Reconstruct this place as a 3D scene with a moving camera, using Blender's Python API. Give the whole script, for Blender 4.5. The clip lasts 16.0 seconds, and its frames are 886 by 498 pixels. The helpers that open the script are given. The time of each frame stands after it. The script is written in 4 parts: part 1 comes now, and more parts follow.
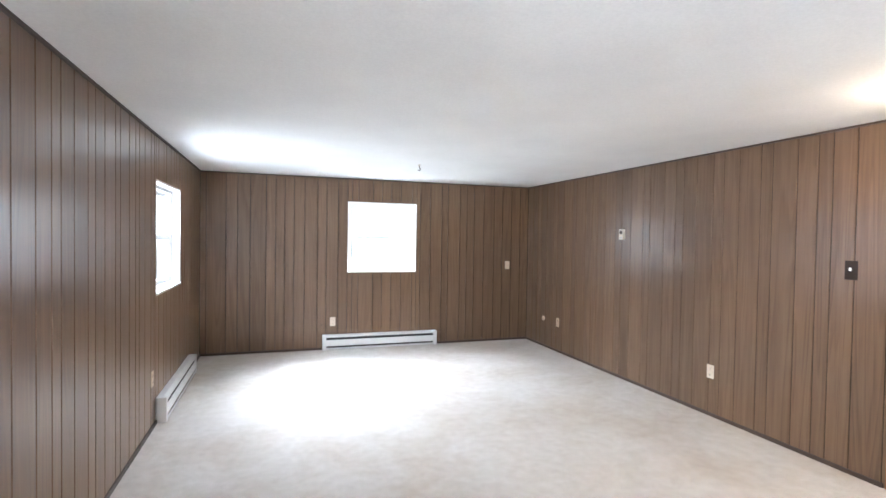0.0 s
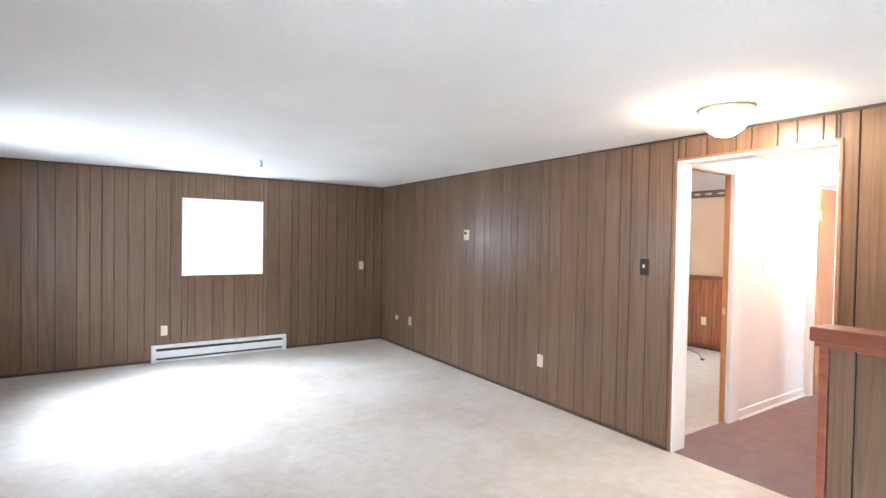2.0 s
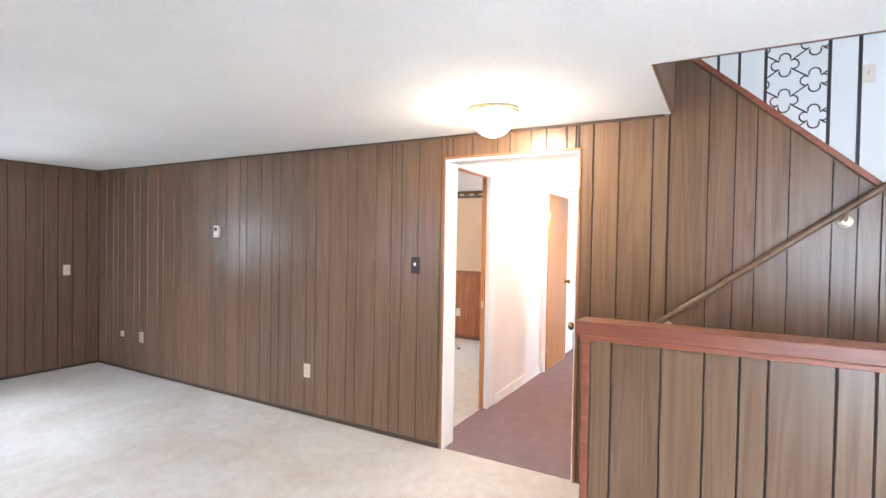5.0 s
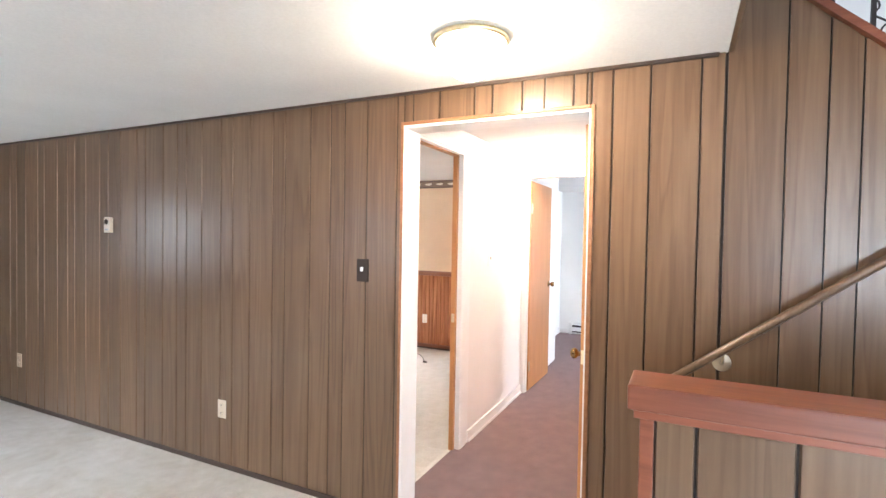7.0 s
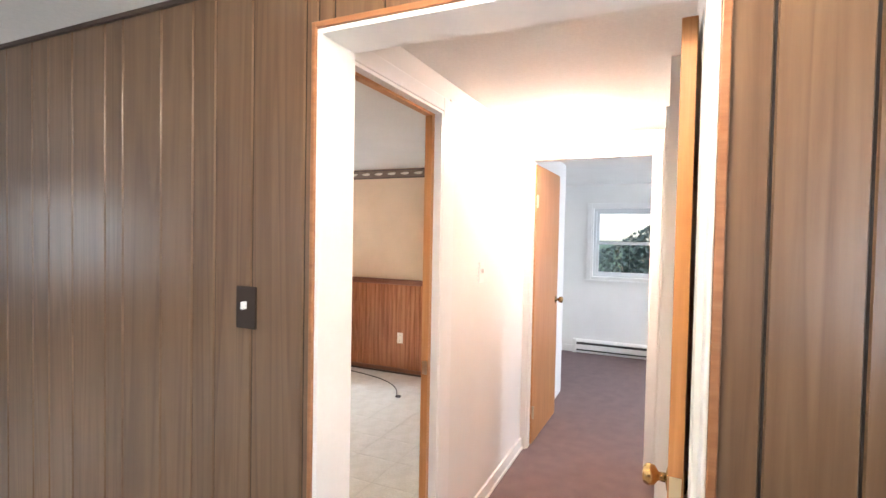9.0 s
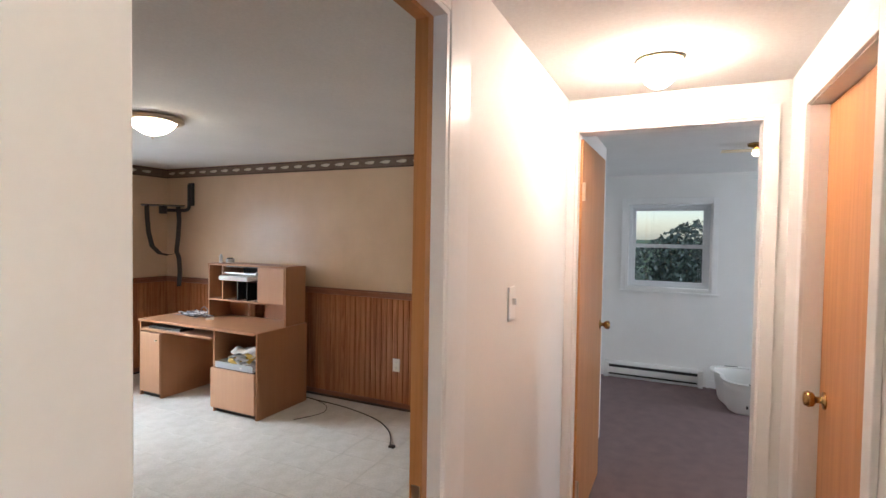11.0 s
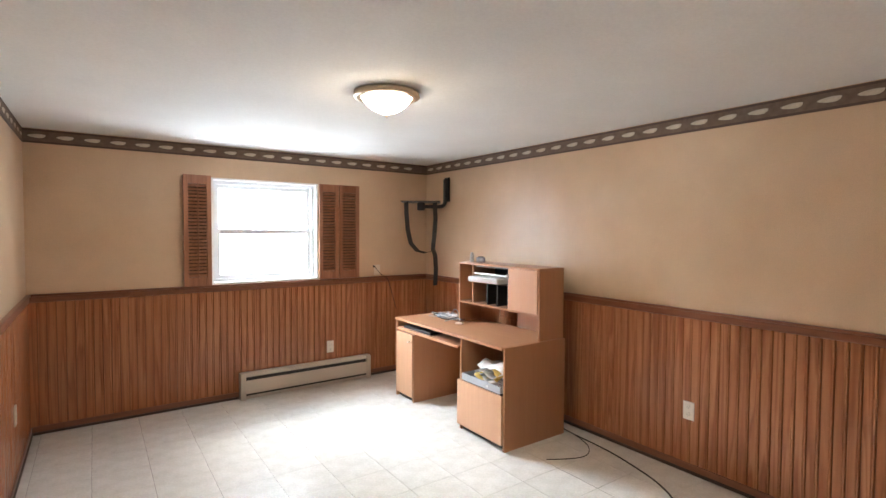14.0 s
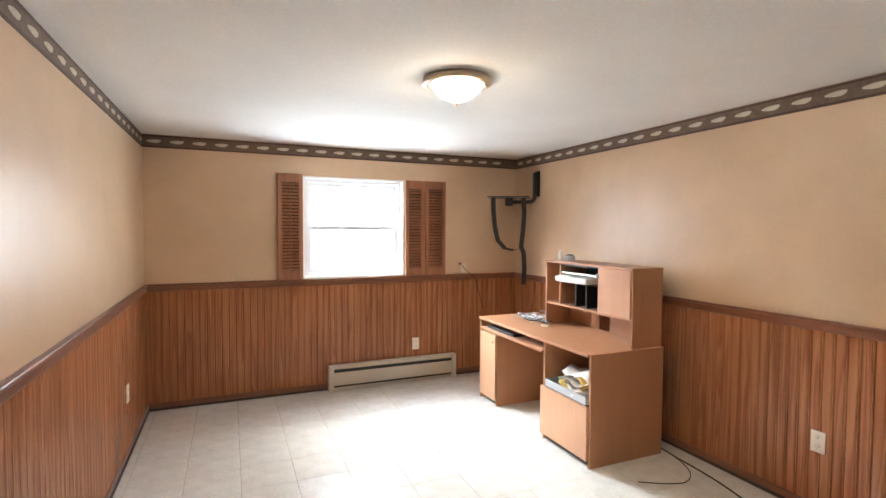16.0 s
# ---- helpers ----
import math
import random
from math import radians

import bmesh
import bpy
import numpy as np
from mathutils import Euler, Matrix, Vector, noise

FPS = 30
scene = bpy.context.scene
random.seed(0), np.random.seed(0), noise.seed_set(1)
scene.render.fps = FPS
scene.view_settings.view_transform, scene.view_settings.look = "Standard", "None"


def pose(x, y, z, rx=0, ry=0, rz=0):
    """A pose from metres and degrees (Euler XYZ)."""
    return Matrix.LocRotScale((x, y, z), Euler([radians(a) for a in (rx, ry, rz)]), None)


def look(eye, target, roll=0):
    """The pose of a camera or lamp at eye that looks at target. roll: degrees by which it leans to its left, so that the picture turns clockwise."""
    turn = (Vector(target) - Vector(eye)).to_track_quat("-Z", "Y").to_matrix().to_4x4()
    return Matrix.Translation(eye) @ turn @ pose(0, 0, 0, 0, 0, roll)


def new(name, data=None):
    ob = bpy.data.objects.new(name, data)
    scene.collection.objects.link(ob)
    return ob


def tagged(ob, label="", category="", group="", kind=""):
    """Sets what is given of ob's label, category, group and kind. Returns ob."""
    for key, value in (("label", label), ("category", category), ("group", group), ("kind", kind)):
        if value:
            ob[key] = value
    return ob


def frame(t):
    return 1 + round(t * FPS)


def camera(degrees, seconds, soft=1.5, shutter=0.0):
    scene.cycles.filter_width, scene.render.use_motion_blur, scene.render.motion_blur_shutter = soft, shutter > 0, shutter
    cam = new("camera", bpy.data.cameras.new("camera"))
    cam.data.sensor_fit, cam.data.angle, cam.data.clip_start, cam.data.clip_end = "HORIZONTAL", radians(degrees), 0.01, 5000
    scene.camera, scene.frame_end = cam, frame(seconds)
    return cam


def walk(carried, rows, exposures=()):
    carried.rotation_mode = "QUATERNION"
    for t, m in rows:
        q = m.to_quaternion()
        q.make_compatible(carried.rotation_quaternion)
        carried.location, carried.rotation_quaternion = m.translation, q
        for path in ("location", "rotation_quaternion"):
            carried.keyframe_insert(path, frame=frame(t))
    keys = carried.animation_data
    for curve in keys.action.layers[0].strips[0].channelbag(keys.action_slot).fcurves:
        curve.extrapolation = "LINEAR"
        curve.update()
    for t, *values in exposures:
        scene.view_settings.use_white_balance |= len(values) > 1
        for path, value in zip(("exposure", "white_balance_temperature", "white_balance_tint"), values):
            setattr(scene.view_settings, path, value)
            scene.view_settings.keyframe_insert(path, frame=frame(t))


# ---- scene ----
cam = camera(83.4, 16.0)
PATH = [
    (0, (0.412, 0.36, 1.474), (1.041, 2.258, 1.428), 0.9),
    (0.5, (0.44, 0.363, 1.475), (1.091, 2.254, 1.43), 0.9),
    (1, (0.493, 0.353, 1.476), (1.241, 2.207, 1.432), 1.0),
    (1.5, (0.543, 0.33, 1.478), (1.458, 2.108, 1.438), 1.0),
    (2, (0.595, 0.3, 1.487), (1.7, 1.967, 1.447), 1.0),
    (2.5, (0.597, 0.298, 1.485), (1.905, 1.811, 1.449), 1.0),
    (3, (0.643, 0.307, 1.491), (2.116, 1.659, 1.455), 1.0),
    (3.5, (0.67, 0.362, 1.494), (2.258, 1.578, 1.458), 1.0),
    (4, (0.682, 0.448, 1.5), (2.341, 1.565, 1.465), 1.0),
    (4.5, (0.719, 0.516, 1.492), (2.426, 1.557, 1.458), 1.0),
    (7, (1.676, 1.008, 1.493), (3.477, 1.877, 1.444), 1.0),
    (7.5, (1.959, 1.101, 1.493), (3.757, 1.974, 1.439), 0.9),
    (8, (2.27, 1.213, 1.508), (4.078, 2.067, 1.454), 0.9),
    (8.5, (2.541, 1.334, 1.51), (4.362, 2.159, 1.457), 1.0),
    (9, (2.833, 1.456, 1.523), (4.653, 2.284, 1.468), 1.1),
    (11.5, (3.998, 1.994, 1.555), (5.798, 2.863, 1.492), 0.7),
    (12, (4.185, 2.097, 1.543), (5.897, 3.13, 1.486), 0.8),
    (12.5, (4.282, 2.209, 1.534), (5.86, 3.436, 1.475), 0.7),
    (13, (4.396, 2.313, 1.531), (5.816, 3.72, 1.459), 0.6),
    (13.5, (4.448, 2.419, 1.522), (5.742, 3.943, 1.449), 0.4),
    (14, (4.517, 2.468, 1.514), (5.667, 4.103, 1.441), 0.3),
    (14.5, (4.597, 2.495, 1.526), (5.596, 4.225, 1.449), 0.2),
    (15, (4.665, 2.51, 1.52), (5.549, 4.302, 1.442), 0.3),
    (15.5, (4.703, 2.525, 1.501), (5.533, 4.343, 1.424), 0.3),
    (16, (4.742, 2.527, 1.495), (5.531, 4.363, 1.414), 0.3),
]
walk(cam, [(t, look(eye, target, roll)) for t, eye, target, roll in PATH], [(0, 1.78, 5850, 13), (4.7, 1.85, 5800, 13), (7.2, 1.85, 5900, 11), (9, 1.5, 6000, 11), (11.5, 0.3, 6000, 10), (12.5, 0.5, 6050, 10), (13.5, 0.85, 6100, 10), (14.5, 1.05, 6250, 10), (16, 1.15, 6300, 10)])

# ---- world and large lights ----
world = bpy.data.worlds.new("world")
scene.world = world
world.use_nodes = True
wn, wl = world.node_tree.nodes, world.node_tree.links
sky = wn.new("ShaderNodeTexSky")
sky.sky_type = "NISHITA"
sky.sun_disc = False
sky.sun_elevation, sky.sun_rotation = radians(50), radians(200)
wn["Background"].inputs["Strength"].default_value = 0.15
wl.new(sky.outputs["Color"], wn["Background"].inputs["Color"])
sun = new("sun", bpy.data.lights.new("sun", "SUN"))
sun.data.energy, sun.data.angle, sun.data.color = 1.0, radians(12), (1.0, 0.97, 0.92)
sun.matrix_world = pose(0, 0, 20, 40, 0, -200)


def daylight_lamp(eye, target, w, h, watts, color=(0.95, 0.98, 1.0)):
    lamp = new("daylight_stand_in", bpy.data.lights.new("daylight_stand_in", "AREA"))
    lamp.data.shape, lamp.data.size, lamp.data.size_y = "RECTANGLE", w, h
    lamp.data.energy, lamp.data.color = watts, color
    lamp.matrix_world = look(eye, target)
    return lamp


EAST, NORTH, WEST, SOUTH, CEIL = 3.9, 6.92, -0.48, -2.2, 2.228
OX0, OX1, OY0, OY1, OCEIL = 4.11, 7.57, 2.45, 7.135, 2.24
COOL = (0.86, 0.94, 1.0)
# area lamps in the openings, standing in for the sky's light
daylight_lamp((1.735, NORTH + 0.19, 1.46), (1.735, 0, 1.1), 0.86, 0.86, 5, COOL)
daylight_lamp((WEST - 0.19, 5.18, 1.44), (3, 5.18, 1.0), 0.94, 0.86, 11, COOL)
# lamp in an unseen west opening, added to light the near den
daylight_lamp((WEST - 0.19, -0.9, 1.05), (3, -0.9, 0.95), 1.5, 1.8, 38, COOL)
daylight_lamp((5.83, OY1 + 0.19, 1.5), (5.83, 0, 1.2), 0.88, 0.86, 19, COOL)
# lamp in an unseen high opening, added to light the upper stair wall
daylight_lamp((3.9, SOUTH - 0.1, 3.5), (3.9, 3, 3.3), 1.2, 1.2, 8, COOL)
# lamp in an unseen bedroom opening, added to brighten that room
daylight_lamp((8.4, -1.19, 1.5), (8.4, 3, 1.5), 0.9, 0.86, 32, COOL)
# area lamps added outside in place of open sky; first and last stand off-centre
daylight_lamp((0.1, NORTH + 3.2, 4.4), (1.735, NORTH, 1.4), 4.0, 4.0, 800, COOL)
daylight_lamp((WEST - 3.2, 5.18, 4.6), (WEST, 5.18, 1.4), 7.0, 4.0, 1250, COOL)
daylight_lamp((WEST - 1.9, -0.9, 3.5), (WEST, -0.9, 1.4), 3.0, 2.0, 150, COOL)
daylight_lamp((4.2, OY1 + 3.2, 4.4), (5.83, OY1, 1.4), 4.0, 4.0, 2100, COOL)
LAMP_DEN, LAMP_HALL, LAMP_OFFICE, LAMP_BED = 42.0, 130.0, 36.0, 8.0


# ---- materials ----
def material(name, rough=0.5, metal=0.0, color=(0.5, 0.5, 0.5)):
    m = bpy.data.materials.new(name)
    m.use_nodes = True
    b = m.node_tree.nodes["Principled BSDF"]
    b.inputs["Base Color"].default_value = (*color, 1)
    b.inputs["Roughness"].default_value = rough
    b.inputs["Metallic"].default_value = metal
    return m, m.node_tree.nodes, m.node_tree.links, b


def coords(n, l, scale, jitter=True):
    tc = n.new("ShaderNodeTexCoord")
    src = tc.outputs["Object"]
    if jitter:
        oi = n.new("ShaderNodeObjectInfo")
        mul = n.new("ShaderNodeVectorMath")
        mul.operation = "SCALE"
        mul.inputs[0].default_value = (41.0, 23.0, 17.0)
        l.new(oi.outputs["Random"], mul.inputs["Scale"])
        add = n.new("ShaderNodeVectorMath")
        l.new(src, add.inputs[0])
        l.new(mul.outputs[0], add.inputs[1])
        src = add.outputs[0]
    mp = n.new("ShaderNodeMapping")
    mp.inputs["Scale"].default_value = scale
    l.new(src, mp.inputs["Vector"])
    return mp.outputs["Vector"]


def noise_node(n, l, vec, scale, detail=4.0, rough=0.55, dist=0.0):
    t = n.new("ShaderNodeTexNoise")
    t.inputs["Scale"].default_value = scale
    t.inputs["Detail"].default_value = detail
    t.inputs["Roughness"].default_value = rough
    t.inputs["Distortion"].default_value = dist
    l.new(vec, t.inputs["Vector"])
    return t.outputs["Fac"]


def ramp(n, l, fac, stops):
    r = n.new("ShaderNodeValToRGB")
    e = r.color_ramp.elements
    while len(e) < len(stops):
        e.new(0.5)
    for el, (p, c) in zip(e, stops):
        el.position, el.color = p, (*c, 1)
    l.new(fac, r.inputs["Fac"])
    return r.outputs["Color"]


def mixc(n, l, a, b, fac, mode="MIX"):
    m = n.new("ShaderNodeMix")
    m.data_type, m.blend_type = "RGBA", mode
    for sock, v in ((m.inputs[0], fac), (m.inputs[6], a), (m.inputs[7], b)):
        if isinstance(v, bpy.types.NodeSocket):
            l.new(v, sock)
        elif isinstance(v, tuple):
            sock.default_value = (*v, 1)
        else:
            sock.default_value = v
    return m.outputs[2]


def bump(n, l, b, height, strength=0.2, dist=0.002):
    bn = n.new("ShaderNodeBump")
    bn.inputs["Strength"].default_value = strength
    bn.inputs["Distance"].default_value = dist
    l.new(height, bn.inputs["Height"])
    l.new(bn.outputs["Normal"], b.inputs["Normal"])


def wood(name, dark, mid, light, axis="Z", rough=0.4, grain=1.0, figure=0.45, tint=0.25, spec=0.5):
    """Grain that runs along one axis, with cathedral figure, and a tone of its own for each object."""
    m, n, l, b = material(name, rough)
    b.inputs["Specular IOR Level"].default_value = spec
    sc = {"X": (0.9, 14, 14), "Y": (14, 0.9, 14), "Z": (14, 14, 0.6)}[axis]
    vec = coords(n, l, tuple(s * grain for s in sc))
    fine = noise_node(n, l, vec, 3.2, 6, 0.65, 0.3)
    broad = noise_node(n, l, vec, 0.55, 2, 0.5, 0.6)
    rings = n.new("ShaderNodeMath")
    rings.operation = "MULTIPLY"
    rings.inputs[1].default_value = 9.0
    l.new(broad, rings.inputs[0])
    sn = n.new("ShaderNodeMath")
    sn.operation = "FRACT"
    l.new(rings.outputs[0], sn.inputs[0])
    col = ramp(n, l, fine, [(0.28, dark), (0.5, mid), (0.75, light)])
    fig = ramp(n, l, sn.outputs[0], [(0.0, dark), (0.25, mid), (0.8, light), (1.0, dark)])
    col = mixc(n, l, col, fig, figure)
    oi = n.new("ShaderNodeObjectInfo")
    tone = ramp(n, l, oi.outputs["Random"], [(0.0, (1 - tint,) * 3), (1.0, (1 + tint * 0.6, 1 + tint * 0.55, 1 + tint * 0.5))])
    l.new(mixc(n, l, col, tone, 1.0, "MULTIPLY"), b.inputs["Base Color"])
    bump(n, l, b, fine, 0.12, 0.001)
    return m


def mottled(name, a, b_, scale=6.0, rough=0.8, bumps=0.2, bscale=200.0, dist=0.002, big=None, metal=0.0):
    """Paint, carpet or paper: two tones in broad patches, with a fine relief."""
    m, n, l, b = material(name, rough, metal)
    vec = coords(n, l, (1, 1, 1), False)
    broad = noise_node(n, l, vec, scale, 3)
    fine = noise_node(n, l, vec, bscale, 2)
    col = ramp(n, l, broad, [(0.3, a), (0.7, b_)])
    fcol = ramp(n, l, fine, [(0.3, (0.86,) * 3), (0.7, (1.08,) * 3)])
    l.new(mixc(n, l, col, fcol, big if big is not None else 0.3, "MULTIPLY"), b.inputs["Base Color"])
    bump(n, l, b, fine, bumps, dist)
    return m


def worn_carpet(name, a, b_, stain):
    m, n, l, b = material(name, 0.95)
    vec = coords(n, l, (1, 1, 1), False)
    tuft = noise_node(n, l, vec, 210.0, 2)
    tread = noise_node(n, l, vec, 13.0, 4, 0.6)
    wear = noise_node(n, l, vec, 1.15, 5, 0.62, 0.4)
    col = ramp(n, l, tread, [(0.3, a), (0.7, b_)])
    spots = ramp(n, l, wear, [(0.42, (1.0, 1.0, 1.0)), (0.66, stain)])
    col = mixc(n, l, col, spots, 1.0, "MULTIPLY")
    col = mixc(n, l, col, ramp(n, l, tuft, [(0.3, (0.72,) * 3), (0.7, (1.12,) * 3)]), 0.9, "MULTIPLY")
    l.new(col, b.inputs["Base Color"])
    bump(n, l, b, tuft, 0.9, 0.006)
    return m


def plain(name, color, rough=0.5, metal=0.0):
    return material(name, rough, metal, color)[0]


def glow(name, color, strength):
    m, n, l, b = material(name, 0.3, 0, (0.9, 0.88, 0.82))
    b.inputs["Emission Color"].default_value = (*color, 1)
    b.inputs["Emission Strength"].default_value = strength
    return m


M_PANEL = wood("walnut_panelling", (0.107, 0.058, 0.031), (0.153, 0.089, 0.049), (0.202, 0.124, 0.07), "Z", 0.29, 0.9, 0.4, 0.15, 0.5)
M_GROOVE = plain("dark_groove", (0.018, 0.012, 0.009), 0.8)
M_JOINT = plain("stained_joint", (0.19, 0.068, 0.03), 0.6)
M_CAP = wood("reddish_cap_wood", (0.16, 0.045, 0.022), (0.23, 0.07, 0.035), (0.3, 0.1, 0.05), "Y", 0.35, 1.0, 0.2)
M_TRIMZ = wood("natural_door_wood", (0.39, 0.165, 0.05), (0.48, 0.215, 0.073), (0.55, 0.265, 0.105), "Z", 0.4, 1.0, 0.25, 0.1)
M_TRIMY = wood("natural_trim_wood", (0.2, 0.082, 0.035), (0.28, 0.12, 0.05), (0.34, 0.16, 0.075), "Y", 0.4, 1.0, 0.2, 0.1)
M_BASE = plain("dark_base_trim", (0.05, 0.03, 0.022), 0.5)
M_WAINZ = wood("stained_beadboard", (0.23, 0.08, 0.033), (0.335, 0.127, 0.054), (0.46, 0.2, 0.092), "Z", 0.26, 1.0, 0.5, 0.07)
M_RAILX = wood("stained_rail_x", (0.13, 0.045, 0.02), (0.2, 0.07, 0.032), (0.25, 0.095, 0.045), "X", 0.33, 1.0, 0.2, 0.08)
M_RAILY = wood("stained_rail_y", (0.13, 0.045, 0.02), (0.2, 0.07, 0.032), (0.25, 0.095, 0.045), "Y", 0.33, 1.0, 0.2, 0.08)
M_SHUT = wood("shutter_wood", (0.2, 0.075, 0.035), (0.3, 0.12, 0.06), (0.36, 0.16, 0.085), "Z", 0.45, 1.0, 0.2, 0.1)
M_DESK = wood("desk_laminate", (0.395, 0.19, 0.094), (0.42, 0.207, 0.104), (0.445, 0.225, 0.115), "Z", 0.42, 0.8, 0.15, 0.05)
M_DESKY = wood("desk_laminate_top", (0.395, 0.19, 0.094), (0.42, 0.207, 0.104), (0.445, 0.225, 0.115), "Y", 0.4, 0.8, 0.15, 0.05)
M_DESKP = wood("desk_pale_front", (0.5, 0.275, 0.158), (0.53, 0.297, 0.172), (0.56, 0.32, 0.188), "Z", 0.42, 0.8, 0.12, 0.05)
M_CEIL = mottled("white_ceiling", (0.76, 0.755, 0.74), (0.82, 0.815, 0.8), 1.5, 0.9, 0.25, 90, 0.003)
M_CARPET = worn_carpet("beige_carpet", (0.6, 0.55, 0.49), (0.69, 0.645, 0.59), (0.84, 0.79, 0.73))
M_MAUVE = mottled("mauve_carpet", (0.19, 0.13, 0.127), (0.228, 0.157, 0.152), 9.0, 0.95, 0.8, 260, 0.006, 0.9)
M_WHITE = mottled("white_wall_paint", (0.77, 0.755, 0.73), (0.82, 0.805, 0.785), 2.0, 0.6, 0.1, 150, 0.001, 0.1)
M_GLOSSW = mottled("white_trim_paint", (0.78, 0.77, 0.755), (0.83, 0.82, 0.81), 5.0, 0.35, 0.08, 60, 0.001, 0.1)
M_VINYL = plain("white_vinyl", (0.7, 0.71, 0.72), 0.4)
M_TAN = mottled("tan_wallpaper", (0.585, 0.408, 0.262), (0.655, 0.47, 0.31), 2.5, 0.34, 0.12, 240, 0.001, 0.5)
M_TAN.node_tree.nodes["Principled BSDF"].inputs["Specular IOR Level"].default_value = 0.5
M_BORDER = mottled("border_brown", (0.13, 0.085, 0.06), (0.19, 0.13, 0.095), 30, 0.7, 0.05, 200, 0.001, 0.3)
M_BORDERD = plain("border_edge", (0.09, 0.055, 0.04), 0.7)
M_BORDERW = mottled("border_cream", (0.55, 0.48, 0.38), (0.68, 0.62, 0.52), 60, 0.7, 0.05, 200, 0.001, 0.3)
M_TILE = mottled("vinyl_tile", (0.6, 0.58, 0.53), (0.71, 0.69, 0.645), 9.0, 0.26, 0.15, 70, 0.001, 0.5)
M_MASTIC = plain("tile_joint", (0.12, 0.1, 0.08), 0.9)
M_HEATW = plain("white_enamel", (0.72, 0.71, 0.69), 0.35)
M_HEATB = plain("beige_enamel", (0.5, 0.44, 0.36), 0.35)
M_DARK = plain("dark_slot", (0.02, 0.02, 0.02), 0.6)
M_PLATE = plain("ivory_plate", (0.72, 0.63, 0.52), 0.4)
M_BROWNP = plain("brown_plate", (0.04, 0.028, 0.023), 0.6)
M_BROWNP.node_tree.nodes["Principled BSDF"].inputs["Specular IOR Level"].default_value = 0.15
M_BRASS = plain("aged_brass", (0.42, 0.26, 0.1), 0.25, 1.0)
M_PALEB = plain("pale_brass", (0.85, 0.72, 0.48), 0.3, 1.0)
M_NICKEL = plain("antique_nickel", (0.62, 0.53, 0.41), 0.32, 1.0)
M_STEEL = plain("dull_steel", (0.5, 0.5, 0.5), 0.3, 1.0)
M_BLACK = plain("black_paint", (0.015, 0.014, 0.014), 0.4)
M_STRAP = mottled("black_webbing", (0.02, 0.018, 0.017), (0.03, 0.027, 0.025), 40, 0.8, 0.3, 300, 0.001)
M_IRON = plain("wrought_iron", (0.03, 0.022, 0.02), 0.5)
M_PAPER = mottled("white_paper", (0.7, 0.7, 0.7), (0.8, 0.8, 0.79), 8, 0.7, 0.1, 50, 0.001)
M_YELLOW = plain("yellow_sleeve", (0.6, 0.42, 0.1), 0.5)
M_CLEARP = plain("grey_clear_plastic", (0.45, 0.47, 0.5), 0.15)
M_CABLE = plain("dark_cable", (0.03, 0.022, 0.018), 0.5)
M_GREYC = plain("grey_cable", (0.25, 0.26, 0.28), 0.45)
M_BASKET = plain("white_plastic", (0.72, 0.72, 0.7), 0.35)
M_GRASS = mottled("grass", (0.05, 0.09, 0.025), (0.1, 0.14, 0.05), 3, 0.95, 0.5, 60, 0.01)
M_SIDING = mottled("pale_siding", (0.6, 0.58, 0.55), (0.68, 0.66, 0.62), 2, 0.7, 0.1, 60, 0.001)
M_BARK = mottled("bark", (0.05, 0.035, 0.025), (0.09, 0.07, 0.05), 8, 0.95, 0.6, 40, 0.01)
M_LEAF = mottled("leaf", (0.014, 0.024, 0.018), (0.022, 0.036, 0.026), 5, 0.6, 0.1, 40, 0.001)
M_GLASS, _n, _l, _b = material("window_glass", 0.0, 0, (1, 1, 1))
_b.inputs["Transmission Weight"].default_value = 1.0
_b.inputs["IOR"].default_value = 1.45
M_GLOBED = glow("lit_glass_den", (1.0, 0.8, 0.55), LAMP_DEN)
M_GLOBEH = glow("lit_glass_hall", (1.0, 0.76, 0.58), LAMP_HALL)
M_GLOBEO = glow("lit_glass_office", (1.0, 0.83, 0.6), LAMP_OFFICE)
M_GLOBEB = glow("lit_glass_bedroom", (1.0, 0.8, 0.4), LAMP_BED)


# ---- building helpers ----
def box(bm, x0, y0, z0, x1, y1, z1, bevel=0.0):
    r = bmesh.ops.create_cube(bm, size=1.0)
    vs = r["verts"]
    bmesh.ops.scale(bm, vec=(abs(x1 - x0), abs(y1 - y0), abs(z1 - z0)), verts=vs)
    bmesh.ops.translate(bm, vec=((x0 + x1) / 2, (y0 + y1) / 2, (z0 + z1) / 2), verts=vs)
    if bevel:
        es = list({e for v in vs for e in v.link_edges})
        bmesh.ops.bevel(bm, geom=es, offset=bevel, segments=2, affect="EDGES", profile=0.5)
    return bm


def boxes(*dims, bevel=0.0):
    bm = bmesh.new()
    for d in dims:
        box(bm, *d, bevel=bevel)
    return bm


def mesh_of(name, bm, mat, smooth=False):
    me = bpy.data.meshes.new(name)
    bm.to_mesh(me)
    bm.free()
    me.materials.append(mat)
    if smooth:
        for p in me.polygons:
            p.use_smooth = True
    return me


def part(name, bm, mat, parent, label="", smooth=False):
    ob = new(name, mesh_of(name, bm, mat, smooth))
    ob.parent = parent
    if label:
        tagged(ob, label)
    return ob


def thing(name, m, label, category, group="", kind=""):
    ob = new(name)
    ob.empty_display_size = 0.1
    ob.matrix_world = m
    return tagged(ob, label, category, group, kind)


def structure(name, bm, mat, label, category="wall"):
    return tagged(new(name, mesh_of(name, bm, mat)), label, category, "", "structure")


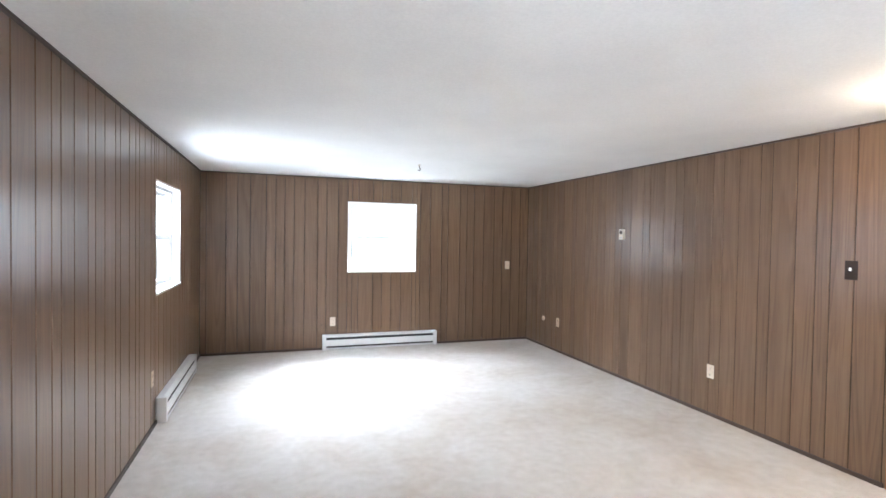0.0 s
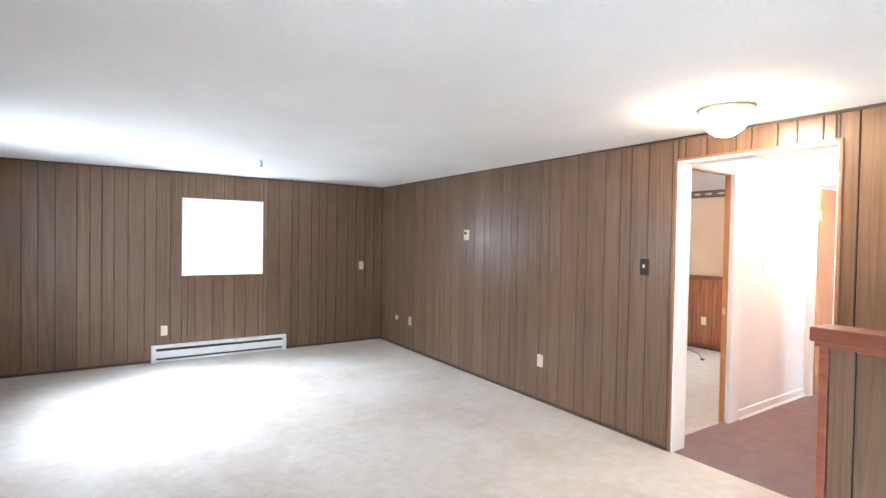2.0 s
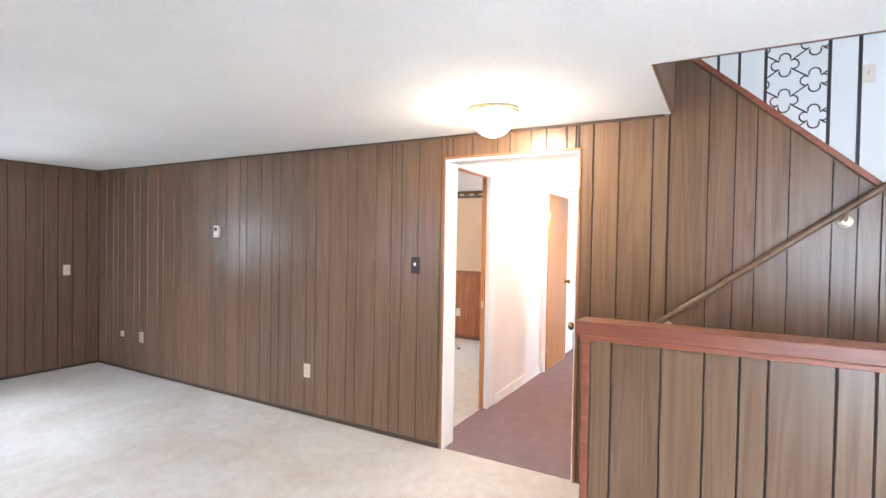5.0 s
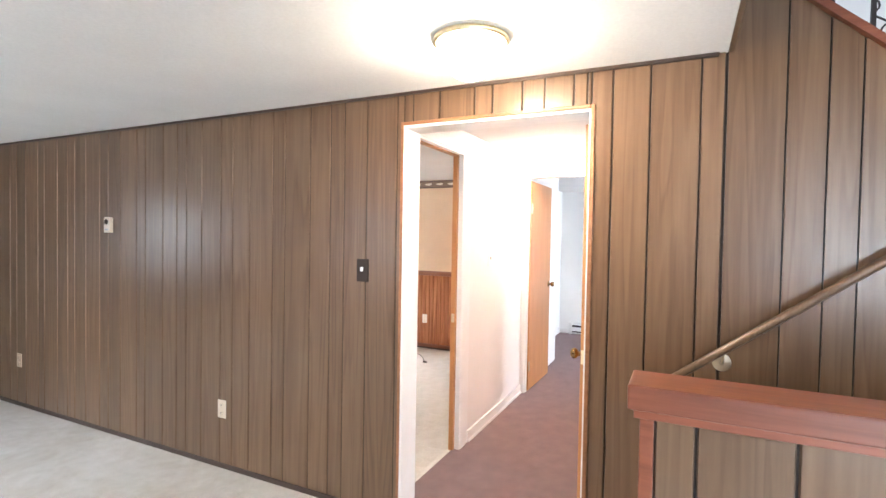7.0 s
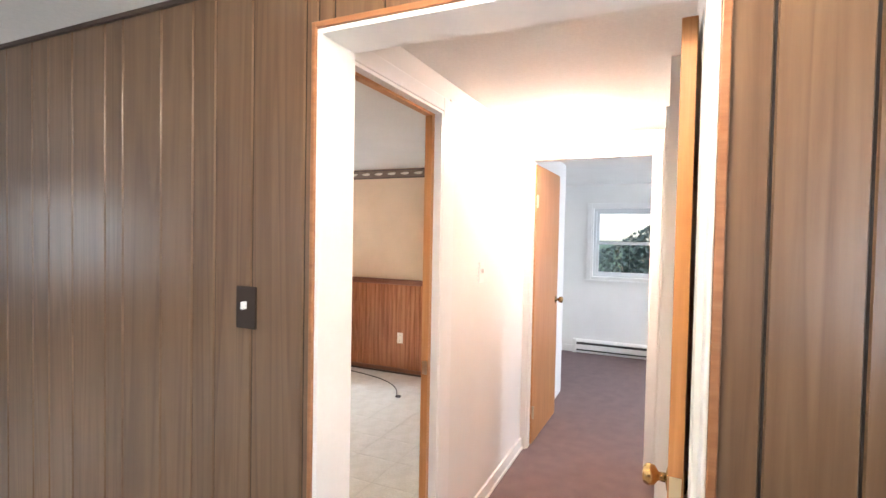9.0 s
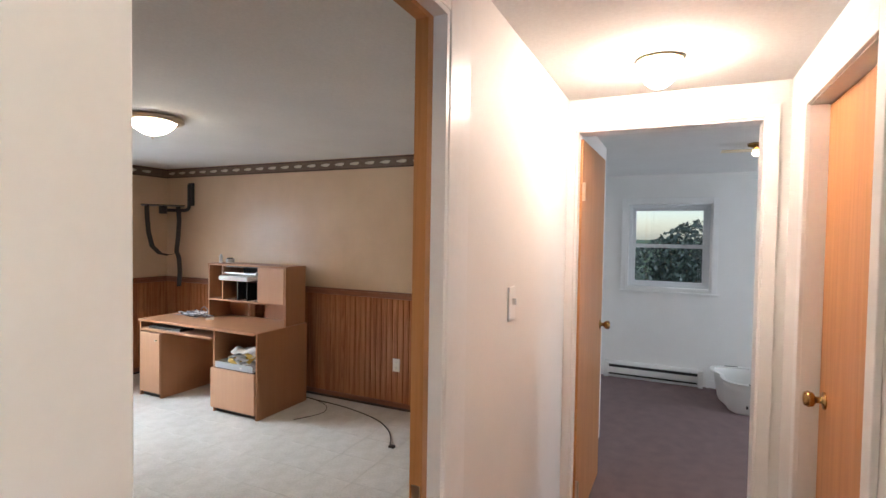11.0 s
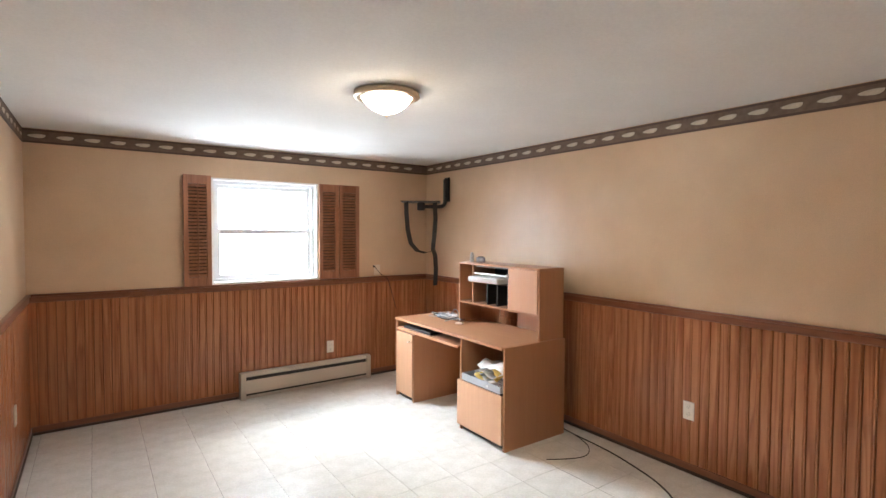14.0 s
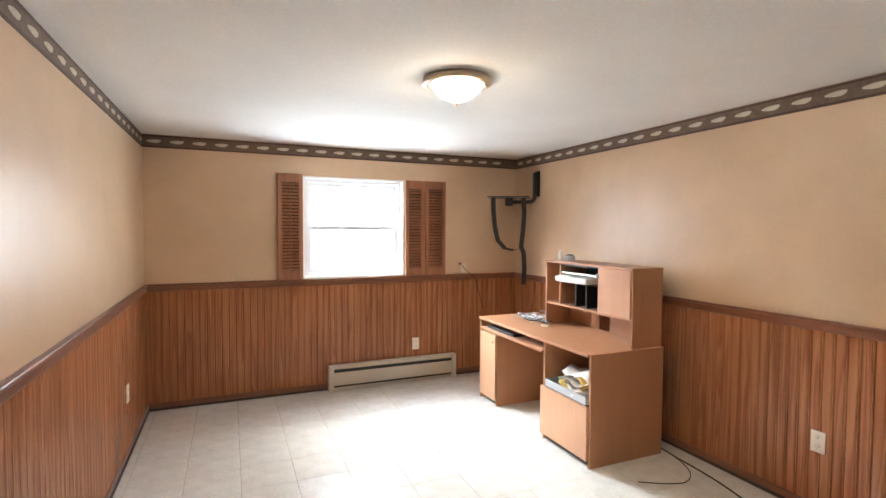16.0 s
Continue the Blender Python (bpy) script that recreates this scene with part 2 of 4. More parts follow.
def lathe(bm, profile, seg=24, axis="Z", at=(0, 0, 0)):
    rings = []
    for r, h in profile:
        ring = []
        for i in range(seg):
            a = 2 * math.pi * i / seg
            c, s = r * math.cos(a), r * math.sin(a)
            p = {"Z": (c, s, h), "Y": (c, h, s), "X": (h, c, s)}[axis]
            ring.append(bm.verts.new((p[0] + at[0], p[1] + at[1], p[2] + at[2])))
        rings.append(ring)
    for a, b in zip(rings, rings[1:]):
        for i in range(seg):
            bm.faces.new((a[i], a[(i + 1) % seg], b[(i + 1) % seg], b[i]))
    for ring in (rings[0], rings[-1]):
        bm.faces.new(ring)
    bmesh.ops.recalc_face_normals(bm, faces=bm.faces)
    return bm


def tube(name, points, radius, mat, parent=None, smooth=True, cyclic=False):
    cu = bpy.data.curves.new(name, "CURVE")
    cu.dimensions, cu.bevel_depth, cu.bevel_resolution, cu.resolution_u = "3D", radius, 2, 6
    sp = cu.splines.new("NURBS" if smooth else "POLY")
    sp.points.add(len(points) - 1)
    for p, c in zip(sp.points, points):
        p.co = (*c, 1)
    sp.use_cyclic_u = cyclic
    if smooth:
        sp.order_u, sp.use_endpoint_u = 3, True
    cu.materials.append(mat)
    ob = new(name, cu)
    ob.parent = parent
    return ob


def ribbon(points, width, thick, across=(1, 0, 0)):
    """A strap through the points, with a width along one direction."""
    bm = bmesh.new()
    w = Vector(across).normalized() * width / 2
    rows = []
    for i, p in enumerate(points):
        a, b = Vector(points[max(i - 1, 0)]), Vector(points[min(i + 1, len(points) - 1)])
        t = (b - a).normalized()
        nrm = t.cross(w).normalized() * thick / 2
        p = Vector(p)
        rows.append([bm.verts.new(p + q) for q in (-w - nrm, w - nrm, w + nrm, -w + nrm)])
    for a, b in zip(rows, rows[1:]):
        for i in range(4):
            bm.faces.new((a[i], a[(i + 1) % 4], b[(i + 1) % 4], b[i]))
    bm.faces.new(rows[0])
    bm.faces.new(rows[-1])
    bmesh.ops.recalc_face_normals(bm, faces=bm.faces)
    return bm


def wall_boxes(axis, c0, c1, a0, a1, z0, z1, openings=()):
    """A wall with openings (a0, a1, zb, zt). axis 'x': its faces look along x and it runs along y."""
    bm = bmesh.new()

    def put(p0, p1, q0, q1):
        if p1 - p0 > 1e-4 and q1 - q0 > 1e-4:
            if axis == "x":
                box(bm, c0, p0, q0, c1, p1, q1)
            else:
                box(bm, p0, c0, q0, p1, c1, q1)
    at = a0
    for o0, o1, zb, zt in sorted(openings):
        put(at, o0, z0, z1)
        put(o0, o1, z0, zb)
        put(o0, o1, zt, z1)
        at = o1
    put(at, a1, z0, z1)
    return bm


# ---- structure: den ----
D1 = (1.38, 2.315, 0.0, 2.06)
WN = (1.27, 2.2, 0.997, 1.925)
WW = (4.68, 5.68, 0.99, 1.89)
# WS: made-up opening behind the walk, only there to let lamp light in
WS = (-1.7, -0.1, 0.06, 2.03)
WO = (5.35, 6.31, 1.036, 1.963)
WB = (1.56, 2.39, 1.0, 1.93)
P = 0.006
structure("floor_den", boxes((WEST - 0.2, SOUTH - 0.2, -0.12, EAST + 0.02, NORTH + 0.2, 0)), M_CARPET, "worn beige cut-pile carpet over the den floor", "floor")
wall_east = structure("wall_den_east", wall_boxes("x", EAST + P, 4.0, SOUTH, NORTH, 0, CEIL, [(D1[0], D1[1], 0, D1[3]), (SOUTH, 0.87, 0.0, CEIL)]), M_GROOVE, "dark walnut plank panelling with a cased doorway")
wall_north = structure("wall_den_north", wall_boxes("y", NORTH + P, NORTH + 0.2, WEST - 0.2, 4.1, 0, CEIL + 0.2, [WN]), M_GROOVE, "dark walnut plank panelling around a small window")
wall_west = structure("wall_den_west", wall_boxes("x", WEST - 0.2, WEST - P, SOUTH, NORTH, 0, CEIL + 0.2, [WW, WS]), M_GROOVE, "dark walnut plank panelling with a recessed window")
# the high hole is added, out of view, for the stairwell lamp
wall_south = structure("wall_den_south", wall_boxes("y", SOUTH - 0.2, SOUTH, WEST - 0.2, 5.1, 0, 4.7, [(3.25, 4.55, 2.85, 4.15)]), M_WHITE, "plain wall closing the den and entry")
structure("ceiling_den", boxes((WEST - 0.2, 0.87, CEIL, EAST + 0.2, NORTH + 0.2, CEIL + 0.12), (WEST - 0.2, SOUTH - 0.2, CEIL, 3.02, 0.87, CEIL + 0.12)), M_CEIL, "flat white painted ceiling cut out over the stairs", "ceiling")
structure("upper_floor_slab", boxes((2.9, 0.872, CEIL + 0.12, 5.0, 1.6, 2.56), (2.7, SOUTH, CEIL + 0.12, 3.02, 0.872, 2.56)), M_WHITE, "edge of the upper floor around the stair opening", "floor")
structure("ceiling_upper", boxes((2.6, SOUTH - 0.2, 4.7, 5.1, 1.7, 4.8)), M_CEIL, "white ceiling high over the stairs", "ceiling")
structure("wall_upper_east", boxes((4.98, SOUTH, 0, 5.08, 1.38, 4.7)), M_WHITE, "white painted wall beside the upper stairs")
structure("wall_upper_north", boxes((2.6, 1.6, 2.56, 5.1, 1.7, 4.7)), M_WHITE, "white painted upper hall wall")
structure("wall_upper_west", boxes((2.6, SOUTH, 2.56, 2.7, 1.6, 4.7)), M_WHITE, "white painted upper hall wall")

# wall between the two stair flights, with a sloping top
def slope(y):
    return 2.452 + (y - 0.708) * 0.9


bm = bmesh.new()
prof = [(-0.9, 0), (0.87, 0), (0.87, slope(0.87)), (-0.9, slope(-0.9))]
f = [bm.verts.new((EAST + P, y, z)) for y, z in prof]
g = [bm.verts.new((EAST + 0.1, y, z)) for y, z in prof]
bm.faces.new(f)
bm.faces.new(g)
for i in range(4):
    bm.faces.new((f[i], f[(i + 1) % 4], g[(i + 1) % 4], g[i]))
bmesh.ops.recalc_face_normals(bm, faces=bm.faces)
wall_stair = structure("wall_stair", bm, M_GROOVE, "walnut plank panelling with a sloping top between stair flights")
structure("stair_fascia", boxes((3.02, 0.852, CEIL - 0.001, EAST, 0.868, 2.56), (3.022, SOUTH, CEIL - 0.001, 3.036, 0.85, 2.56)), M_PANEL, "dark walnut board lining the stair opening", "trim")

# planks of the panelling
PATTERN = (0.175, 0.105, 0.145, 0.185, 0.094, 0.188, 0.143, 0.095, 0.147)
plank_meshes = {}


def cuts(lo, hi, anchor, step):
    """Joints of the pattern from lo to hi; the sheet starts at anchor and goes on towards step's sign."""
    out, at, i = [], anchor, 0
    marks = [anchor]
    while lo - 1.3 < at < hi + 1.3:
        at += step * PATTERN[i % 9]
        i += 1
        marks.append(at)
    at, i = anchor, 8
    while lo - 1.3 < at < hi + 1.3:
        at -= step * PATTERN[i % 9]
        i -= 1
        marks.append(at)
    out = sorted(m for m in marks if lo + 0.02 < m < hi - 0.02)
    return [lo, *out, hi]


def plank(w, z0, h, m, parent):
    key = (round(w, 3), round(h, 3))
    if key not in plank_meshes:
        bm = bmesh.new()
        e, d = 0.0026, P
        pts = [(-w / 2 + e, 0.0), (-w / 2 + e + 0.003, -d), (w / 2 - e - 0.003, -d), (w / 2 - e, 0.0)]
        a = [bm.verts.new((x, y, 0)) for x, y in pts]
        b = [bm.verts.new((x, y, h)) for x, y in pts]
        for i in range(4):
            bm.faces.new((a[i], a[(i + 1) % 4], b[(i + 1) % 4], b[i]))
        bm.faces.new(a)
        bm.faces.new(b)
        bmesh.ops.recalc_face_normals(bm, faces=bm.faces)
        plank_meshes[key] = mesh_of("plank", bm, M_PANEL)
    ob = new("plank", plank_meshes[key])
    ob.parent = parent
    ob.matrix_world = m @ pose(0, 0, z0)


def plank_wall(parent, marks, place, openings, top):
    """place(a): pose of a plank centred on a, its face looking along the local -y."""
    for a, b in zip(marks, marks[1:]):
        segs = [(0.0, top)]
        edges = sorted({a, b, *[e for o in openings for e in o[:2] if a < e < b]})
        for p, q in zip(edges, edges[1:]):
            mid, segs = (p + q) / 2, [(0.0, top)]
            for o0, o1, zb, zt in openings:
                if o0 < mid < o1:
                    segs = [(0.0, zb), (zt, top)]
            for z0, z1 in segs:
                if z1 - z0 > 0.01 and q - p > 0.012:
                    plank(q - p, z0, z1 - z0, place(mid), parent)


# ---- window, heater, plate, lamp, door builders ----
def window(name, m, w, h, depth, label, pane_dirty=False):
    """Local x across, y outwards, z up from the opening's lower edge."""
    t = thing(name, m, label, "window", "", "structure")
    d = depth
    part("window_frame", boxes((-w / 2, 0.0, 0, -w / 2 + 0.018, d, h), (w / 2 - 0.018, 0.0, 0, w / 2, d, h), (-w / 2 + 0.018, 0.0, h - 0.018, w / 2 - 0.018, d, h)), M_GLOSSW, t)
    part("window_sill", boxes((-w / 2 + 0.018, -0.012, 0, w / 2 - 0.018, d, 0.02), bevel=0.003), M_GLOSSW, t)
    iw, z0, z1 = w / 2 - 0.018, 0.02, h - 0.018
    part("outer_frame", boxes((-iw, d - 0.09, z0, -iw + 0.03, d, z1), (iw - 0.03, d - 0.09, z0, iw, d, z1), (-iw + 0.03, d - 0.09, z1 - 0.03, iw - 0.03, d, z1), (-iw + 0.03, d - 0.09, z0, iw - 0.03, d, z0 + 0.025)), M_VINYL, t)
    iw -= 0.03
    z0, z1 = z0 + 0.025, z1 - 0.03
    zm = (z0 + z1) / 2
    for nm, b, c, y in (("upper_sash", zm - 0.015, z1, d - 0.04), ("lower_sash", z0, zm + 0.015, d - 0.075)):
        s = part(nm, boxes((-iw, y, b, -iw + 0.035, y + 0.03, c), (iw - 0.035, y, b, iw, y + 0.03, c), (-iw + 0.035, y, c - 0.035, iw - 0.035, y + 0.03, c), (-iw + 0.035, y, b, iw - 0.035, y + 0.03, b + 0.035)), M_VINYL, t)
        p = part("pane", boxes((-iw + 0.03, y + 0.012, b + 0.03, iw - 0.03, y + 0.016, c - 0.03)), M_GLASS, s)
        p.visible_shadow = False
    return t


def heater(m, length, h, d, mat, label):
    t = thing("baseboard_heater", m, label, "heater")
    L = length / 2
    part("back_plate", boxes((-L, -0.012, 0.012, L, 0, h - 0.002)), mat, t)
    part("front_panel", boxes((-L + 0.02, -d, 0.055, L - 0.02, -d + 0.008, h - 0.062), bevel=0.002), mat, t)
    bm = bmesh.new()
    pts = [(0, h), (-d * 0.62, h), (-d, h - 0.02), (-d, h - 0.03), (-d + 0.006, h - 0.03), (-d * 0.6, h - 0.008), (0, h - 0.008)]
    a = [bm.verts.new((-L + 0.02, y, z)) for y, z in pts]
    b = [bm.verts.new((L - 0.02, y, z)) for y, z in pts]
    for i in range(len(pts)):
        bm.faces.new((a[i], a[(i + 1) % 7], b[(i + 1) % 7], b[i]))
    bmesh.ops.recalc_face_normals(bm, faces=bm.faces)
    part("top_cover", bm, mat, t)
    part("bottom_lip", boxes((-L + 0.02, -d, 0.012, L - 0.02, -d + 0.006, 0.03)), mat, t)
    for s in (-1, 1):
        part("end_cap", boxes((s * L, -d - 0.003, 0.0, s * (L - 0.045), 0, h + 0.002), bevel=0.004), mat, t)
    part("heating_element", boxes((-L + 0.05, -d + 0.014, 0.035, L - 0.05, -0.014, h - 0.035)), M_DARK, t, "dark fins in the slots")
    return t


def plate(m, label, kind="outlet", mat=None, w=0.07, h=0.115):
    mat = mat or M_PLATE
    t = thing("light_switch" if kind == "switch" else "wall_outlet", m, label, "switch" if kind == "switch" else "outlet")
    part("cover_plate", boxes((-w / 2, -0.007, -h / 2, w / 2, 0, h / 2), bevel=0.003), mat, t)
    if kind == "switch":
        bm = boxes((-0.005, -0.022, -0.004, 0.005, -0.006, 0.018), bevel=0.002)
        part("toggle", bm, M_PAPER if mat is M_BROWNP else mat, t, "white toggle")
    else:
        for z in (-0.026, 0.026):
            s = part("socket", lathe(bmesh.new(), [(0.0165, -0.0065), (0.0165, -0.009), (0.014, -0.0095)], 16, "Y", (0, 0, z)), mat, t)
            part("slot", boxes((-0.007, -0.0102, z - 0.004, -0.005, -0.0092, z + 0.006), (0.005, -0.0102, z - 0.004, 0.007, -0.0092, z + 0.006), (-0.002, -0.0102, z - 0.011, 0.002, -0.0092, z - 0.008)), M_DARK, s)
    return t


def ceiling_lamp(x, y, z, r, drop, mat_glow, mat_metal, label, finial=True, rim=0.02, bowl=0.9, point=0.0):
    t = thing("ceiling_light", pose(x, y, z), label, "ceiling light")
    part("canopy", lathe(bmesh.new(), [(r * 0.8, 0), (r * 1.0, -0.006), (r * 1.02, -rim * 0.7), (r * (bowl + 0.03), -rim), (r * bowl, -rim * 0.6)], 40), mat_metal, t, "metal rim", True)
    prof = [(r * bowl * ((1 - point) * math.cos(a) + point * (1 - a / 1.571)), -rim * 0.6 - (drop - rim * 0.6) * math.sin(a)) for a in [i * math.pi / 2 / 10 for i in range(10)]]
    part("glass_shade", lathe(bmesh.new(), prof + [(0.006, -drop)], 40), mat_glow, t, "lit white glass bowl", True)
    if finial:
        part("finial", lathe(bmesh.new(), [(0.004, -drop + 0.004), (0.01, -drop - 0.006), (0.007, -drop - 0.014), (0.003, -drop - 0.024)], 12), mat_metal, t, "small metal knob", True)
    return t


def knob(parent, x, y, z, side):
    """A round knob on a door face that looks along the local y, on the given side."""
    s = side
    k = part("door_knob", lathe(bmesh.new(), [(0.03, 0), (0.03, s * 0.004), (0.012, s * 0.008), (0.011, s * 0.025), (0.024, s * 0.034), (0.028, s * 0.048), (0.022, s * 0.06), (0.008, s * 0.063)], 20, "Y", (x, y, z)), M_BRASS, parent, "brass knob", True)
    return k


# ---- den: planks, trim ----
east_marks = [0.874, 0.958, 1.144, 1.292, 1.398, 1.457, 1.586, 1.69, 1.835, 1.927, 2.114, 2.264, 2.356] + cuts(2.543, NORTH, 2.543, -1)
plank_wall(wall_east, east_marks, lambda a: pose(EAST + P, a, 0, 0, 0, -90), [D1], CEIL)
plank_wall(wall_north, [WEST, -0.411, -0.192, -0.06, 0.083, 0.267, 0.38, 0.488, 0.6, 0.729, 0.89, 1.003, 1.15, 1.331, 1.412, 1.607, 1.729, 1.852, 1.985, 2.142, 2.254, 2.4, 2.564, 2.656, 2.832, 2.934, 3.046, 3.194, 3.353, 3.486, 3.63, 3.77, EAST], lambda a: pose(a, NORTH + P, 0), [WN], CEIL)
plank_wall(wall_west, cuts(SOUTH, NORTH, 6.9, 1), lambda a: pose(WEST - P, a, 0, 0, 0, 90), [WW, WS], CEIL)
sm = [-0.9, -0.72, -0.62, -0.48, -0.3, -0.2, -0.06, 0.03, 0.13, 0.307, 0.45, 0.548, 0.675, 0.87]
for a, b in zip(sm, sm[1:]):
    bm = bmesh.new()
    pr = [(a + 0.003, 0), (b - 0.003, 0), (b - 0.003, slope(b)), (a + 0.003, slope(a))]
    f = [bm.verts.new((EAST, y, z)) for y, z in pr]
    g = [bm.verts.new((EAST + P, y, z)) for y, z in pr]
    bm.faces.new(f)
    for i in range(4):
        bm.faces.new((f[i], f[(i + 1) % 4], g[(i + 1) % 4], g[i]))
    bmesh.ops.recalc_face_normals(bm, faces=bm.faces)
    part("plank", bm, M_PANEL, wall_stair)
structure("baseboard_den", boxes((EAST - 0.012, 2.34, 0, EAST, NORTH, 0.028), (WEST, NORTH - 0.012, 0, EAST - 0.012, NORTH, 0.028), (WEST, SOUTH, 0, WEST + 0.012, NORTH - 0.012, 0.028)), M_BASE, "thin dark wooden base strip", "baseboard")
structure("trim_ceiling_den", boxes((EAST - 0.014, 0.9, CEIL - 0.014, EAST, NORTH, CEIL), (WEST, NORTH - 0.014, CEIL - 0.014, EAST - 0.014, NORTH, CEIL), (WEST, SOUTH, CEIL - 0.014, WEST + 0.014, NORTH - 0.014, CEIL)), M_BASE, "thin dark strip along the ceiling", "trim")
structure("trim_window_north", boxes((WN[0] - 0.012, NORTH - 0.006, WN[2] - 0.012, WN[0], NORTH, WN[3] + 0.012), (WN[1], NORTH - 0.006, WN[2] - 0.012, WN[1] + 0.012, NORTH, WN[3] + 0.012), (WN[0], NORTH - 0.006, WN[2] - 0.012, WN[1], NORTH, WN[2]), (WN[0], NORTH - 0.006, WN[3], WN[1], NORTH, WN[3] + 0.012)), M_PANEL, "thin walnut strip around the window", "trim")
structure("doorway_casing_den", boxes((EAST - 0.012, D1[1], 0, EAST + 0.002, D1[1] + 0.013, D1[3] + 0.016), (EAST - 0.012, D1[0] - 0.018, 0, EAST + 0.002, D1[0], D1[3] + 0.016), (EAST - 0.012, D1[0], D1[3], EAST + 0.002, D1[1], D1[3] + 0.016), bevel=0.003), M_TRIMY, "narrow natural wood casing around the doorway", "trim")
structure("doorway_jamb_hall", boxes((EAST - 0.004, D1[1] - 0.014, 0, 4.052, D1[1], D1[3] - 0.014), (EAST - 0.004, D1[0], 0, 4.052, D1[0] + 0.008, D1[3] - 0.014), (EAST - 0.004, D1[0], D1[3] - 0.014, 4.052, D1[1], D1[3]), bevel=0.002), M_GLOSSW, "white painted jamb lining the doorway", "door")

window("window_1", pose((WN[0] + WN[1]) / 2, NORTH, WN[2]), WN[1] - WN[0], WN[3] - WN[2], 0.16, "white double-hung window, bright overcast light outside")
window("window_2", pose(WEST, (WW[0] + WW[1]) / 2, WW[2], 0, 0, 90), WW[1] - WW[0], WW[3] - WW[2], 0.16, "white double-hung window set deep in panelling")
# unseen glazed opening added so lamp light reaches half wall and east wall
window("added_opening", pose(WEST, (WS[0] + WS[1]) / 2, WS[2], 0, 0, 90), WS[1] - WS[0], WS[3] - WS[2], 0.16, "tall white glazed opening, added unseen to light the den")
heater(pose(1.725, NORTH, 0), 1.53, 0.195, 0.075, M_HEATW, "white metal baseboard heater under the window")
heater(pose(WEST, 5.42, 0, 0, 0, 90), 1.5, 0.195, 0.075, M_HEATW, "white metal baseboard heater on the panelled wall")
plate(pose(1.09, NORTH, 0.36), "ivory outlet on the walnut panelling")
plate(pose(3.57, NORTH, 1.089), "ivory light switch on the walnut panelling", "switch")
plate(pose(EAST, 3.62, 0.375, 0, 0, -90), "ivory outlet low on the panelling")
plate(pose(EAST, 6.05, 0.385, 0, 0, -90), "ivory outlet low on the panelling")
plate(pose(WEST, 4.55, 0.38, 0, 0, 90), "ivory outlet low on the panelling")
plate(pose(EAST, 2.557, 1.305, 0, 0, -90), "dark brown switch plate with a white toggle", "switch", M_BROWNP, 0.075, 0.122)
t = thing("cable_jack", pose(EAST, 6.42, 0.385, 0, 0, -90), "small round ivory jack on the panelling", "jack")
part("cover", lathe(bmesh.new(), [(0.034, 0), (0.034, -0.006), (0.028, -0.012), (0.008, -0.013)], 20, "Y"), M_PLATE, t)
part("socket", lathe(bmesh.new(), [(0.006, -0.012), (0.006, -0.018)], 10, "Y"), M_DARK, t)
t = thing("thermostat", pose(EAST, 4.79, 1.537, 0, 0, -90), "small beige wall thermostat with a dial", "thermostat")
part("case", boxes((-0.036, -0.028, -0.056, 0.036, 0, 0.056), bevel=0.005), M_PLATE, t)
part("dial", lathe(bmesh.new(), [(0.02, -0.027), (0.019, -0.034), (0.006, -0.035)], 20, "Y", (0, 0, 0.022)), M_BROWNP, t, "dark round dial")
part("scale_bar", boxes((-0.02, -0.0295, -0.04, 0.02, -0.0275, -0.028)), M_STEEL, t)
t = thing("ceiling_hook", pose(1.8, 5.38, CEIL), "small brass hook screwed into the ceiling", "hook")
part("base", lathe(bmesh.new(), [(0.014, 0), (0.012, -0.008), (0.004, -0.012)], 12), M_NICKEL, t)
tube("hook", [(0, 0, -0.01), (0, 0, -0.03), (0.016, 0, -0.045), (0, 0, -0.065), (-0.014, 0, -0.05)], 0.0045, M_BROWNP, t)
tagged(part("nail_hole", lathe(bmesh.new(), [(0.008, 0), (0.006, -0.003)], 10, "Y"), M_DARK, None), "small dark knot hole in the panelling", "hole").matrix_world = pose(0.95, NORTH, 0.32)
ceiling_lamp(3.38, 1.73, CEIL, 0.138, 0.155, M_GLOBED, M_PALEB, "lit glass bowl ceiling light with a brass rim", False, 0.03)

# ---- den: half wall, stairs, rails ----
HX0, HX1, HY1, HZ = 2.862, 2.95, 1.085, 1.12
half = structure("half_wall_stairs", boxes((HX0 + P, -0.9, 0, HX1, HY1 - 0.012, HZ)), M_GROOVE, "walnut panelled half wall beside the stairs")
hm = [0.972, 0.791, 0.646, 0.535, 0.449, 0.261, 0.16, 0.02, -0.1, -0.22, -0.36, -0.53, -0.63, -0.8]
hm = [HY1 - 0.03, *hm, -0.9]
for b, a in zip(hm, hm[1:]):
    plank(b - a, 0, HZ, pose(HX0 + P, (a + b) / 2, 0, 0, 0, -90), half)
part("end_post", boxes((HX0 - 0.004, HY1 - 0.03, 0, HX1 + 0.004, HY1, HZ), bevel=0.003), M_CAP, half, "reddish wooden end strip")
part("cap", boxes((HX0 - 0.03, -0.9, HZ, HX1 + 0.03, HY1 + 0.025, HZ + 0.055), bevel=0.005), M_CAP, half, "worn reddish-brown wooden cap")
part("cap_moulding", boxes((HX0 - 0.018, -0.9, HZ - 0.02, HX0 + 0.001, HY1 + 0.012, HZ), bevel=0.003), M_CAP, half)
stairs = thing("lower_stairs", pose(0, 0, 0), "carpeted stairs rising beside the half wall", "stairs", "", "structure")
for i in range(7):
    part("step", boxes((HX1 + 0.006, 0.9 - 0.25 * (i + 1), 0, EAST - 0.002, 0.9 - 0.25 * i, 0.18 * (i + 1)), bevel=0.008), M_CARPET, stairs)
